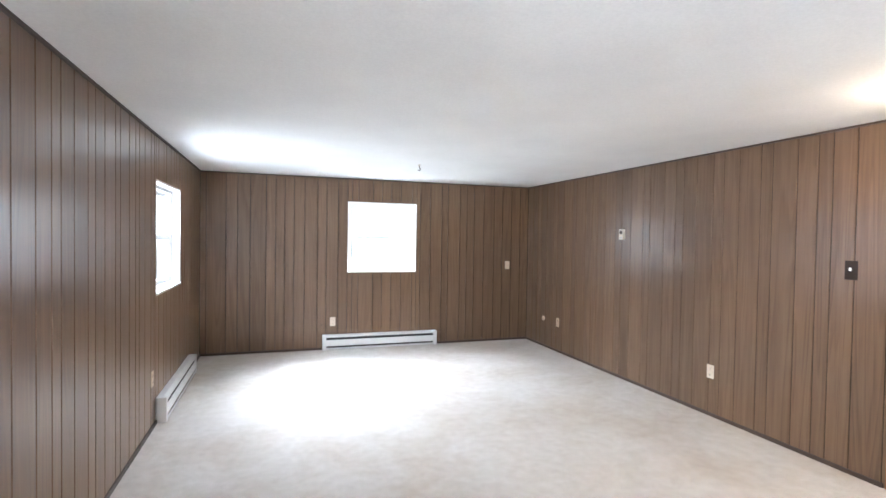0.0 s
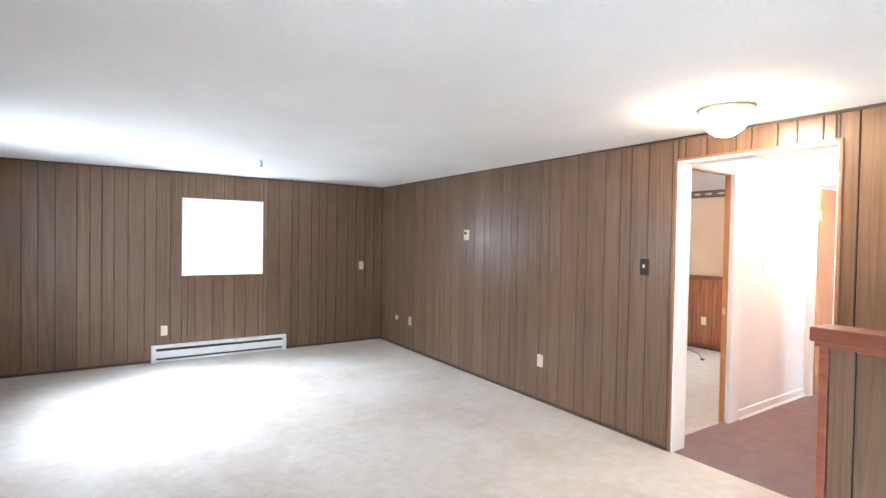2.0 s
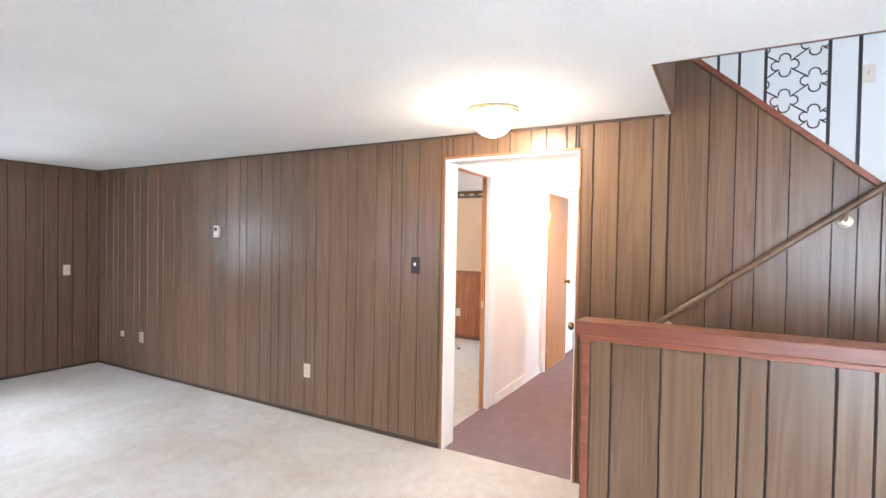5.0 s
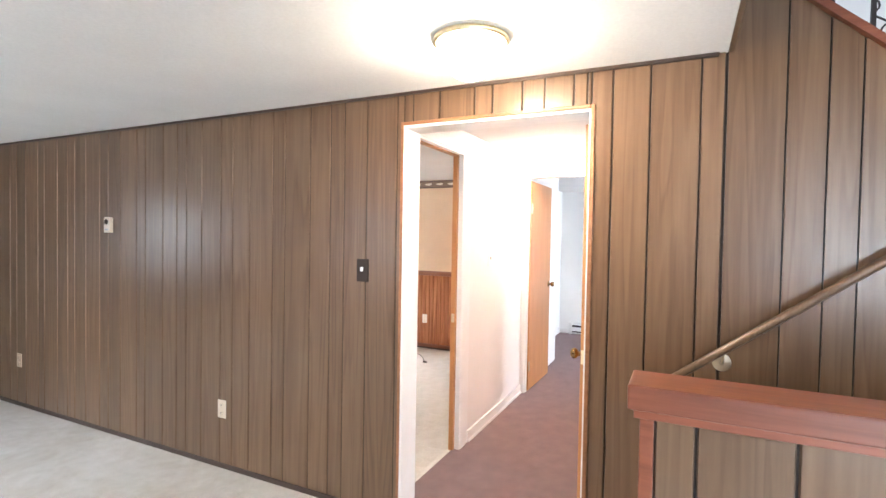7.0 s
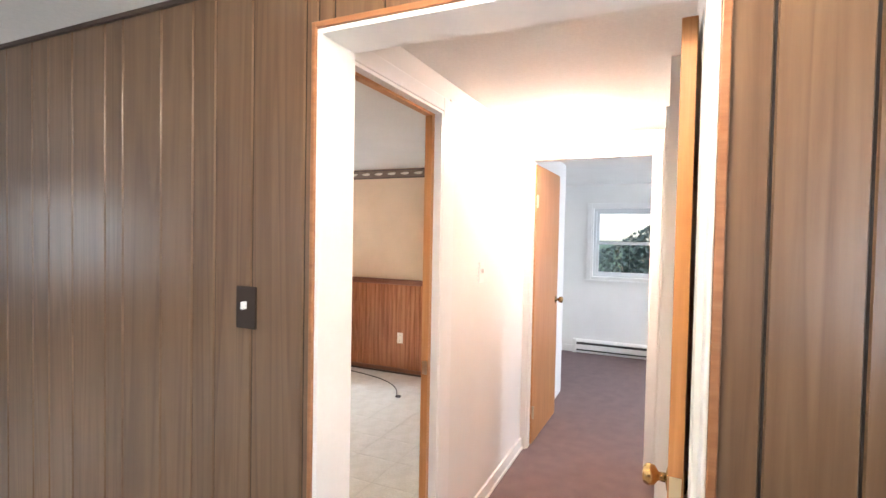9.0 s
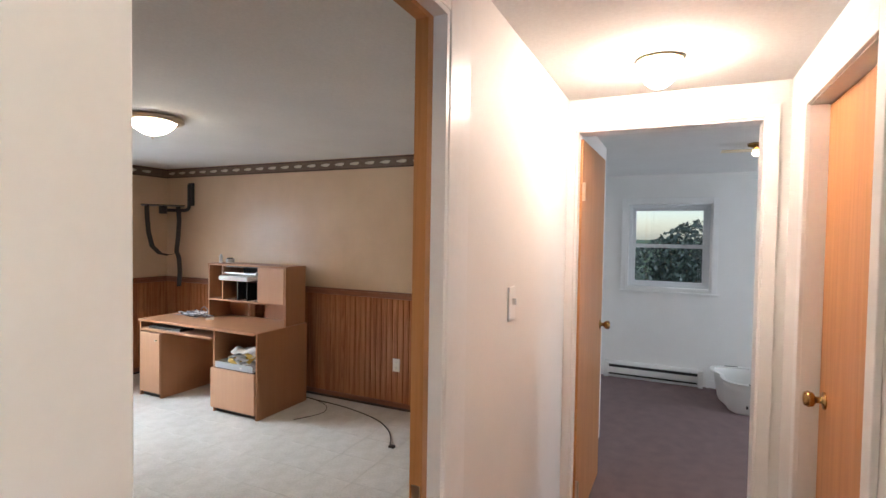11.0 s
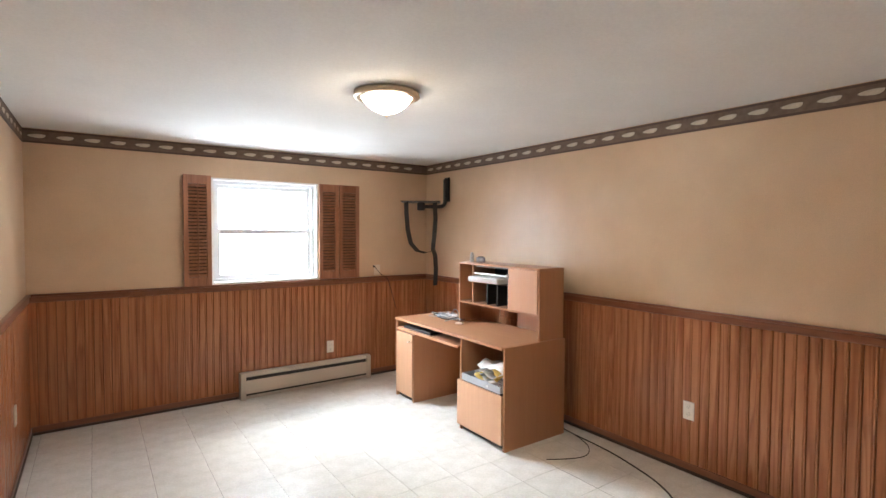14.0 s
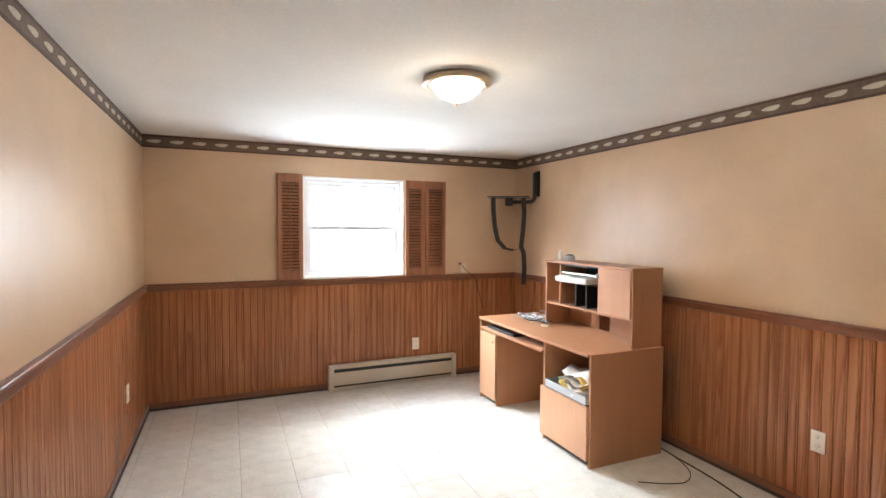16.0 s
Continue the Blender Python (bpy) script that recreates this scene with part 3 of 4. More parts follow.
part("landing", boxes((HX1 + 0.006, SOUTH, 0, 4.97, -0.902, 1.3)), M_CARPET, stairs)
stairs = thing("upper_stairs", pose(0, 0, 0), "stairs rising behind the panelled wall", "stairs", "", "structure")
for i in range(6):
    part("step", boxes((4.006, -0.5 + 0.2 * i, 0.9 + 0.17 * i, 4.975, -0.5 + 0.2 * (i + 1), 1.3 + 0.189 * i), bevel=0.008), M_CARPET, stairs)
part("landing", boxes((4.006, -0.9, 1.1, 4.975, -0.502, 1.29)), M_CARPET, stairs)
plate(pose(4.98, -0.2, 2.62, 0, 0, -90), "tan light switch on the white upper wall", "switch")
rail = thing("handrail", pose(0, 0, 0), "slim wooden handrail on brackets along the stairs", "handrail")
tube("rail", [(3.835, 1.05, 0.935), (3.835, 0.5, 1.355), (3.835, -0.85, 2.39)], 0.016, M_PANEL, rail, False)
tube("rail_end", [(3.835, 1.05, 0.935), (3.835, 1.075, 0.905), (3.85, 1.06, 0.88), (3.88, 1.03, 0.885)], 0.012, M_PANEL, rail)
for y in (0.86, 0.08, -0.6):
    z = 0.935 + (1.05 - y) * 0.766
    br = part("bracket", lathe(bmesh.new(), [(0.034, EAST), (0.034, EAST - 0.008), (0.012, EAST - 0.014)], 20, "X", (0, y, z - 0.06)), M_NICKEL, rail, "round metal wall bracket")
    tube("bracket_arm", [(3.892, y, z - 0.06), (3.85, y, z - 0.06), (3.835, y, z - 0.015)], 0.006, M_NICKEL, br)
railing = thing("stair_railing", pose(0, 0, 0), "wrought-iron quatrefoil railing on a sloping wooden cap", "railing")
bm = bmesh.new()
pr = [(-0.9, slope(-0.9)), (0.87, slope(0.87)), (0.87, slope(0.87) + 0.036), (-0.9, slope(-0.9) + 0.036)]
f = [bm.verts.new((EAST - 0.03, y, z)) for y, z in pr]
g = [bm.verts.new((EAST + 0.12, y, z)) for y, z in pr]
bm.faces.new(f)
bm.faces.new(g)
for i in range(4):
    bm.faces.new((f[i], f[(i + 1) % 4], g[(i + 1) % 4], g[i]))
bmesh.ops.recalc_face_normals(bm, faces=bm.faces)
part("sloping_cap", bm, M_CAP, railing, "reddish-brown wooden cap")
RX = EAST + 0.045
for y in (0.64, 0.54, 0.42, 0.15, 0.03, -0.1, -0.37):
    part("baluster", boxes((RX - 0.007, y - 0.007, slope(y) + 0.03, RX + 0.007, y + 0.007, slope(y) + 0.95)), M_IRON, railing)
cu = bpy.data.curves.new("lattice", "CURVE")
cu.dimensions, cu.bevel_depth, cu.bevel_resolution = "3D", 0.0036, 1
cu.materials.append(M_IRON)
S = 0.135


def arcs(cy, cz, r, ok):
    """A quatrefoil of four lobes, joined at its tips to the next ones."""
    for k in range(4):
        a0 = k * math.pi / 2
        oy, oz = cy + r * 1.05 * math.cos(a0), cz + r * 1.05 * math.sin(a0)
        pts = []
        for j in range(9):
            a = a0 - 1.9 + 3.8 * j / 8
            pts.append((RX, oy + r * 0.72 * math.cos(a), oz + r * 0.72 * math.sin(a)))
        pts = [p for p in pts if ok(p)]
        if len(pts) > 2:
            sp = cu.splines.new("POLY")
            sp.points.add(len(pts) - 1)
            for p, c in zip(sp.points, pts):
                p.co = (*c, 1)


SY, SZ = 0.127, 0.0925
for panel in (0.15, -0.37):
    def ok(p, q=panel):
        return q <= p[1] <= q + 0.27 and slope(p[1]) + 0.04 < p[2] < slope(p[1]) + 0.9
    for j in range(18):
        for i in range(-1, 3):
            cy, cz = panel + 0.06 + i * 2 * SY + (SY if j % 2 else 0), 1.6 + j * SZ
            arcs(cy, cz, 0.034, ok)
            for sy in (-1, 1):
                k = [(RX, cy + sy * SY * f, cz + SZ * f) for f in (0.2, 0.3, 0.4, 0.5, 0.6, 0.7, 0.8)]
                k = [p for p in k if ok(p)]
                if len(k) > 1:
                    sp = cu.splines.new("POLY")
                    sp.points.add(len(k) - 1)
                    for p, c in zip(sp.points, k):
                        p.co = (*c, 1)
lat = new("lattice", cu)
lat.parent = railing

# ---- hall ----
HS, HN, HS2 = 1.40, 2.395, 1.47
structure("floor_closet", boxes((EAST + 0.02, -0.9, -0.12, OX0 + 0.02, HS - 0.1, 0.004)), M_MAUVE, "mauve-brown carpet inside the stair closet", "floor")
structure("floor_hall", boxes((EAST + 0.02, HS - 0.1, -0.12, 6.42, 2.43, 0.004)), M_MAUVE, "worn mauve-brown carpet in the hall", "floor")
structure("floor_bedroom", boxes((6.42, -1.0, -0.12, 9.8, 2.44, 0.004)), M_MAUVE, "mauve-brown carpet in the bedroom", "floor")
structure("floor_bedroom_alcove", boxes((7.775, 2.44, -0.12, 9.8, 2.87, 0.004)), M_MAUVE, "mauve-brown carpet in the bedroom alcove", "floor")
structure("ceiling_hall", boxes((EAST + 0.2, 0.9, CEIL, 6.42, OY0, CEIL + 0.12), (6.42, -1.1, CEIL, 9.8, 2.412, CEIL + 0.12), (7.72, 2.412, CEIL, 9.8, 2.87, CEIL + 0.12)), M_CEIL, "white painted hall and bedroom ceiling", "ceiling")
structure("wall_hall_north", wall_boxes("y", HN, 2.418, 4.0, 6.31, 0, CEIL, [(4.0, 4.852, 0, 2.07)]), M_WHITE, "white painted hall wall beside the office door")
structure("wall_office_south", wall_boxes("y", 2.42, OY0, 4.0, 7.715, 0, OCEIL, [(4.0, 4.845, 0, 2.07)]), M_TAN, "tan papered wall with the office doorway")
structure("door_office_jamb", boxes((4.836, HN - 0.012, 0, 4.85, 2.419, 2.06), (4.06, HN - 0.012, 2.06, 4.85, 2.419, 2.072)), M_GLOSSW, "white painted jamb of the office doorway", "door")
structure("door_office_stop", boxes((4.812, 2.42, 0, 4.84, OY0 + 0.003, 2.062), (OX0, 2.42, 2.05, 4.812, OY0 + 0.003, 2.072)), M_TRIMZ, "unpainted orange wood door stop", "door")
tagged(part("strike_plate", boxes((4.8095, 2.424, 0.9, 4.8125, 2.446, 0.96)), M_NICKEL, None), "small metal strike plate on the jamb", "strike plate")
structure("trim_office_door", boxes((4.852, HN - 0.015, 0, 4.94, HN, 2.135), (4.94, HN - 0.009, 0, 4.992, HN, 2.15), (4.06, HN - 0.015, 2.074, 4.852, HN, 2.135), bevel=0.004), M_GLOSSW, "white door casing in the hall", "trim")
structure("wall_hall_south", wall_boxes("y", HS - 0.09, HS, 4.0, 6.42, 0, CEIL, [(4.125, 4.86, 0, 2.06)]), M_WHITE, "white painted hall wall with closet doors")
structure("wall_hall_linen", wall_boxes("y", HS, HS2, 4.95, 6.31, 0, CEIL, [(5.25, 5.98, 0, 2.05)]), M_WHITE, "white painted hall wall with a closet door")
structure("wall_closet_back", boxes((4.985, 0.3, 0, 5.0, HS - 0.09, CEIL)), M_WHITE, "plain wall inside the stair closet")
D3 = (1.57, 2.33, 0, 2.066)
structure("wall_hall_east", wall_boxes("x", 6.31, 6.42, -1.0, 2.41, 0, CEIL, [(1.555, 2.36, 0, 2.08)]), M_WHITE, "white wall around the bedroom doorway")
structure("door_bedroom_jamb", boxes((6.306, 1.555, 0, 6.424, 1.57, 2.066), (6.306, 2.345, 0, 6.424, 2.36, 2.066), (6.306, 1.555, 2.066, 6.424, 2.36, 2.08)), M_GLOSSW, "white painted jamb of the bedroom doorway", "door")
structure("trim_bedroom_door", boxes((6.294, 1.51, 0, 6.31, 1.562, 2.125), (6.294, 1.562, 2.074, 6.31, HN, 2.125), (6.294, 2.356, 0, 6.31, HN, 2.074), bevel=0.003), M_GLOSSW, "white door casing at the hall end", "trim")
structure("baseboard_hall", boxes((4.993, HN - 0.014, 0, 6.294, HN, 0.085), (4.993, HN - 0.024, 0, 6.294, HN - 0.014, 0.02), bevel=0.003), M_GLOSSW, "white hall baseboard with a shoe strip", "baseboard")
structure("trim_linen_door", boxes((5.2, HS2, 0, 5.26, HS2 + 0.016, 2.1), (5.97, HS2, 0, 6.03, HS2 + 0.016, 2.1), (5.26, HS2, 2.04, 5.97, HS2 + 0.016, 2.1), bevel=0.003), M_GLOSSW, "white closet door casing", "trim")
structure("door_linen_jamb", boxes((5.25, HS + 0.002, 0, 5.264, HS2 + 0.003, 2.036), (5.966, HS + 0.002, 0, 5.98, HS2 + 0.003, 2.036), (5.25, HS + 0.002, 2.036, 5.98, HS2 + 0.003, 2.05)), M_GLOSSW, "white painted jamb of the hall closet", "door")
t = thing("door_2", pose(5.615, HS, 0), "closed orange wood flush closet door in the hall", "door", "", "structure")
part("leaf", boxes((-0.347, 0.002, 0.01, 0.347, 0.016, 2.032), bevel=0.002), M_TRIMZ, t)
k = knob(t, 0.275, 0.016, 1.0, 1)
for z in (0.25, 1.78):
    h = part("hinge", boxes((-0.352, 0.016, z - 0.045, -0.33, 0.022, z + 0.045), bevel=0.001), M_BROWNP, t, "dark metal hinge")
    part("hinge_pin", lathe(bmesh.new(), [(0.006, z - 0.048), (0.006, z + 0.048)], 10, "Z", (-0.345, 0.024, 0)), M_BROWNP, h)


def flush_door(name, m, w, label, kz=0.92):
    t = thing(name, m, label, "door", "", "structure")
    part("leaf", boxes((0, -0.0175, 0.012, w, 0.0175, 2.045), bevel=0.002), M_TRIMZ, t)
    for s in (-1, 1):
        knob(t, w - 0.065, s * 0.0175, kz, s)
    part("latch_plate", boxes((w - 0.0005, -0.0135, kz - 0.034, w + 0.002, 0.0135, kz + 0.034)), M_PALEB, t, "brass latch plate")
    return t


t = flush_door("door_1", pose(4.85, 1.378, 0, 0, 0, 176.1), 0.715, "orange wood flush closet door standing ajar")
t = flush_door("door_3", pose(6.372, 2.35, 0, 0, 0, -1.0), 0.745, "orange wood flush bedroom door standing open", 1.0)
for z in (0.25, 1.78):
    h = part("hinge", boxes((-0.004, -0.03, z - 0.045, 0.004, -0.0175, z + 0.045), bevel=0.001), M_NICKEL, t, "worn metal hinge")
    part("hinge_pin", lathe(bmesh.new(), [(0.006, z - 0.045), (0.006, z + 0.045)], 10, "Z", (-0.006, -0.03, 0)), M_NICKEL, h)
t = plate(pose(5.4, HN, 1.325), "white painted switch on the hall wall", "switch", M_GLOSSW)
ceiling_lamp(5.85, 1.97, CEIL, 0.085, 0.11, M_GLOBEH, M_PALEB, "lit glass hall ceiling light with a brass rim", False, 0.012)

# ---- bedroom beyond the hall ----
BE, BN = 9.61, 2.75
structure("wall_bedroom_east", wall_boxes("x", BE, BE + 0.2, -1.1, 2.87, 0, CEIL + 0.12, [WB]), M_WHITE, "white painted bedroom wall with a window")
structure("wall_bedroom_north", boxes((7.775, BN, 0, BE, BN + 0.115, CEIL)), M_WHITE, "white painted bedroom wall")
# the hole in this wall is added, out of view, for the bedroom's extra lamp
structure("wall_bedroom_south", wall_boxes("y", -1.1, -1.0, 6.42, BE, 0, CEIL, [(7.9, 8.9, 1.0, 1.95)]), M_WHITE, "white painted bedroom wall")
structure("wall_bedroom_alcove", boxes((6.425, 2.396, 0, 7.77, 2.411, CEIL)), M_WHITE, "white painted bedroom wall behind the door")
structure("wall_bedroom_jog", boxes((7.72, 2.412, 0, 7.77, 2.87, CEIL)), M_WHITE, "white painted bedroom corner")
window("window_3", pose(BE, (WB[0] + WB[1]) / 2, WB[2], 0, 0, -90), WB[1] - WB[0], WB[3] - WB[2], 0.16, "white double-hung bedroom window with trees outside")
structure("trim_window_bedroom", boxes((BE - 0.016, WB[0] - 0.055, WB[2] - 0.02, BE, WB[0], WB[3] + 0.05), (BE - 0.016, WB[1], WB[2] - 0.02, BE, WB[1] + 0.055, WB[3] + 0.05), (BE - 0.016, WB[0], WB[3], BE, WB[1], WB[3] + 0.05), (BE - 0.035, WB[0] - 0.07, WB[2] - 0.04, BE, WB[1] + 0.07, WB[2] - 0.02), bevel=0.003), M_GLOSSW, "white window casing and stool", "trim")
heater(pose(BE, 2.1, 0, 0, 0, -90), 0.98, 0.18, 0.07, M_HEATW, "white metal baseboard heater under the bedroom window")
structure("baseboard_bedroom", boxes((BE - 0.014, -1.0, 0, BE, 1.58, 0.085), (BE - 0.014, 2.6, 0, BE, BN, 0.085), (7.775, BN - 0.014, 0, BE - 0.014, BN, 0.085)), M_GLOSSW, "white bedroom baseboard", "baseboard")
t = thing("ceiling_light", pose(7.91, 1.4, CEIL), "small lit brass ceiling light with a pale arm", "ceiling light")
part("canopy", lathe(bmesh.new(), [(0.06, 0), (0.055, -0.02), (0.02, -0.03), (0.015, -0.05)], 24), M_BRASS, t, "", True)
part("bulb", lathe(bmesh.new(), [(0.015, -0.045), (0.026, -0.055), (0.03, -0.07), (0.02, -0.085), (0.006, -0.09)], 20), M_GLOBEB, t, "glowing yellow bulb", True)
part("arm", boxes((-0.05, 0.02, -0.05, 0.05, 0.22, -0.044), bevel=0.002), M_PALEB, t, "thin pale brass blade")


def basket(m):
    t = thing("laundry_basket", m, "white plastic laundry basket on the bedroom carpet", "basket")

    def ring(bm, a, b, z, waist):
        out = []
        for i in range(48):
            th = 2 * math.pi * i / 48
            c, s = math.cos(th), math.sin(th)
            x = a * abs(c) ** 0.55 * (1 if c >= 0 else -1)
            y = b * abs(s) ** 0.55 * (1 if s >= 0 else -1) * (1 - waist * math.exp(-(x / 0.09) ** 2))
            out.append(bm.verts.new((x, y, z)))
        return out
    bm = bmesh.new()
    rows = [ring(bm, 0.27, 0.16, 0.0, 0.1), ring(bm, 0.285, 0.175, 0.03, 0.12), ring(bm, 0.31, 0.2, 0.2, 0.16), ring(bm, 0.325, 0.215, 0.27, 0.16),
            ring(bm, 0.31, 0.2, 0.27, 0.16), ring(bm, 0.275, 0.168, 0.035, 0.12), ring(bm, 0.26, 0.15, 0.012, 0.1)]
    for a, b in zip(rows, rows[1:]):
        for i in range(48):
            bm.faces.new((a[i], a[(i + 1) % 48], b[(i + 1) % 48], b[i]))
    bm.faces.new(rows[0])
    bm.faces.new(rows[-1])
    bmesh.ops.recalc_face_normals(bm, faces=bm.faces)
    part("tub", bm, M_BASKET, t, "", True)
    bm = bmesh.new()
    a, b, c, d = ring(bm, 0.31, 0.2, 0.268, 0.16), ring(bm, 0.345, 0.235, 0.268, 0.16), ring(bm, 0.345, 0.235, 0.285, 0.16), ring(bm, 0.31, 0.2, 0.285, 0.16)
    for p, q in ((a, b), (b, c), (c, d), (d, a)):
        for i in range(48):
            bm.faces.new((p[i], p[(i + 1) % 48], q[(i + 1) % 48], q[i]))
    bmesh.ops.recalc_face_normals(bm, faces=bm.faces)
    part("rim", bm, M_BASKET, t)
    for s in (-1, 1):
        part("handle_slot", boxes((s * 0.328 - 0.012, -0.06, 0.2852, s * 0.328 + 0.012, 0.06, 0.287)), M_DARK, t, "dark handle slot")
    for k in range(5):
        part("vent_slot", boxes((-0.292, -0.07 + k * 0.03, 0.06, -0.286 - 0.004, -0.055 + k * 0.03, 0.11)), M_DARK, t, "dark vent slot")
    return t


basket(pose(9.12, 1.3, 0.004, 0, 0, 12))

# ---- office shell ----
structure("floor_office", boxes((OX0 - 0.1, 2.43, -0.12, OX1 + 0.14, OY1 + 0.2, -0.001)), M_MASTIC, "off-white square vinyl tiles with dark joints", "floor")
office_floor = bpy.data.objects["floor_office"]
structure("ceiling_office", boxes((OX0 - 0.1, OY0, OCEIL, OX1 + 0.2, OY1 + 0.2, OCEIL + 0.12)), M_CEIL, "flat white painted office ceiling", "ceiling")
wall_on = structure("wall_office_north", wall_boxes("y", OY1, OY1 + 0.2, OX0 - 0.1, OX1 + 0.2, 0, OCEIL, [WO]), M_TAN, "tan wallpaper above stained beadboard, with a window")
wall_oe = structure("wall_office_east", boxes((OX1, OY0, 0, OX1 + 0.145, OY1, OCEIL)), M_TAN, "glossy tan wallpaper above stained beadboard")
wall_ow = structure("wall_office_west", boxes((4.002, OY0, 0, OX0, OY1, OCEIL)), M_TAN, "tan wallpaper above stained beadboard")
window("window_4", pose((WO[0] + WO[1]) / 2, OY1, WO[2]), WO[1] - WO[0], WO[3] - WO[2], 0.15, "white double-hung office window full of daylight")
bead_meshes = {}


def bead(w, h, m, parent):
    """One board of the wainscot: a flat with a rounded bead at one edge."""
    key = (round(w, 3), round(h, 3))
    if key not in bead_meshes:
        bm = bmesh.new()
        pts = [(-w / 2 + 0.001, 0), (-w / 2 + 0.003, -0.008), (w / 2 - 0.017, -0.008), (w / 2 - 0.0145, -0.0055), (w / 2 - 0.012, -0.0075), (w / 2 - 0.007, -0.0095), (w / 2 - 0.003, -0.007), (w / 2 - 0.001, 0)]
        a = [bm.verts.new((x, y, 0)) for x, y in pts]
        b = [bm.verts.new((x, y, h)) for x, y in pts]
        for i in range(len(pts)):
            bm.faces.new((a[i], a[(i + 1) % 8], b[(i + 1) % 8], b[i]))
        bm.faces.new(b)
        bmesh.ops.recalc_face_normals(bm, faces=bm.faces)
        bead_meshes[key] = mesh_of("board", bm, M_WAINZ)
    ob = new("board", bead_meshes[key])
    ob.parent = parent
    ob.matrix_world = m


RB, RT = 0.975, 1.035
BW = 0.0565
structure("wainscot_backing", boxes((OX0, OY1 - 0.004, 0, OX1, OY1, RB), (OX1 - 0.004, OY0 + 0.002, 0, OX1, OY1 - 0.004, RB), (OX0, OY0, 0, OX0 + 0.004, OY1 - 0.004, RB)), M_JOINT, "dark joints behind the beadboard", "wainscot")
runs = ((wall_on, OX1 - OX0, lambda d: pose(OX0 + d, OY1 - 0.004, 0.06)),
        (wall_oe, OY1 - OY0 - 0.008, lambda d: pose(OX1 - 0.004, OY1 - 0.004 - d, 0.06, 0, 0, -90)),
        (wall_ow, OY1 - OY0 - 0.008, lambda d: pose(OX0 + 0.004, OY1 - 0.004 - d, 0.06, 0, 0, 90)))
for wall, run, place in runs:
    nb = round((run - 0.008) / BW)
    w = (run - 0.008) / nb
    for i in range(nb):
        bead(w, RB - 0.06, place(0.004 + w * (i + 0.5)), wall)


def strip(name, mat_x, mat_y, z0, z1, proud, label, category, bevel=0.003):
    structure(name + "_north", boxes((OX0, OY1 - proud, z0, OX1, OY1, z1), bevel=bevel), mat_x, label, category)
    structure(name + "_east", boxes((OX1 - proud, OY0 + 0.002, z0, OX1, OY1 - proud, z1), bevel=bevel), mat_y, label, category)
    structure(name + "_west", boxes((OX0, OY0 + 0.002, z0, OX0 + proud, OY1 - proud, z1), bevel=bevel), mat_y, label, category)


strip("chair_rail", M_RAILX, M_RAILY, RB, RT - 0.016, 0.02, "stained wooden chair rail", "trim", 0.006)
strip("chair_rail_lip", M_RAILX, M_RAILY, RT - 0.016, RT, 0.03, "rounded lip of the stained chair rail", "trim", 0.005)
strip("baseboard_office", M_RAILX, M_RAILY, 0.02, 0.062, 0.018, "stained wooden baseboard", "baseboard")
strip("base_shoe", M_BASE, M_BASE, 0.0, 0.02, 0.024, "dark scuffed shoe strip along the floor", "baseboard")
# wallpaper border with a row of pale motifs
BZ0, BZ1 = 2.135, 2.236
strip("border", M_BORDER, M_BORDER, BZ0 + 0.014, BZ1 - 0.014, 0.002, "brown wallpaper border with cream motifs", "border", 0)
strip("border_lower_edge", M_BORDERD, M_BORDERD, BZ0, BZ0 + 0.014, 0.0025, "dark lower edge of the wallpaper border", "border", 0)
strip("border_upper_edge", M_BORDERD, M_BORDERD, BZ1 - 0.014, BZ1, 0.0025, "dark upper edge of the wallpaper border", "border", 0)
bm = bmesh.new()
pts = []
for i in range(22):
    a = 2 * math.pi * i / 22
    x = 0.052 * math.cos(a)
    pts.append((x, 0.014 * math.sin(a) * (1.0 + 0.3 * math.cos(a)) + 0.008 * max(0.0, math.cos(a)) ** 6))
f = [bm.verts.new((x, -0.0035, z)) for x, z in pts]
g = [bm.verts.new((x, -0.0015, z)) for x, z in pts]
bm.faces.new(f)
for i in range(22):
    bm.faces.new((f[i], f[(i + 1) % 22], g[(i + 1) % 22], g[i]))
bmesh.ops.recalc_face_normals(bm, faces=bm.faces)
motif = mesh_of("motif", bm, M_BORDERW)
MS = 0.165
for wall, count, place in (
        (bpy.data.objects["border_north"], int((OX1 - OX0) / MS), lambda i: pose(OX0 + MS * (i + 0.5), OY1, 2.186)),
        (bpy.data.objects["border_east"], int((OY1 - OY0) / MS), lambda i: pose(OX1, OY1 - MS * (i + 0.5), 2.186, 0, 0, -90)),
        (bpy.data.objects["border_west"], int((OY1 - OY0) / MS), lambda i: pose(OX0, OY1 - MS * (i + 0.5), 2.186, 0, 0, 90))):
    for i in range(count):
        ob = new("motif", motif)
        ob.parent = wall
        ob.matrix_world = place(i)


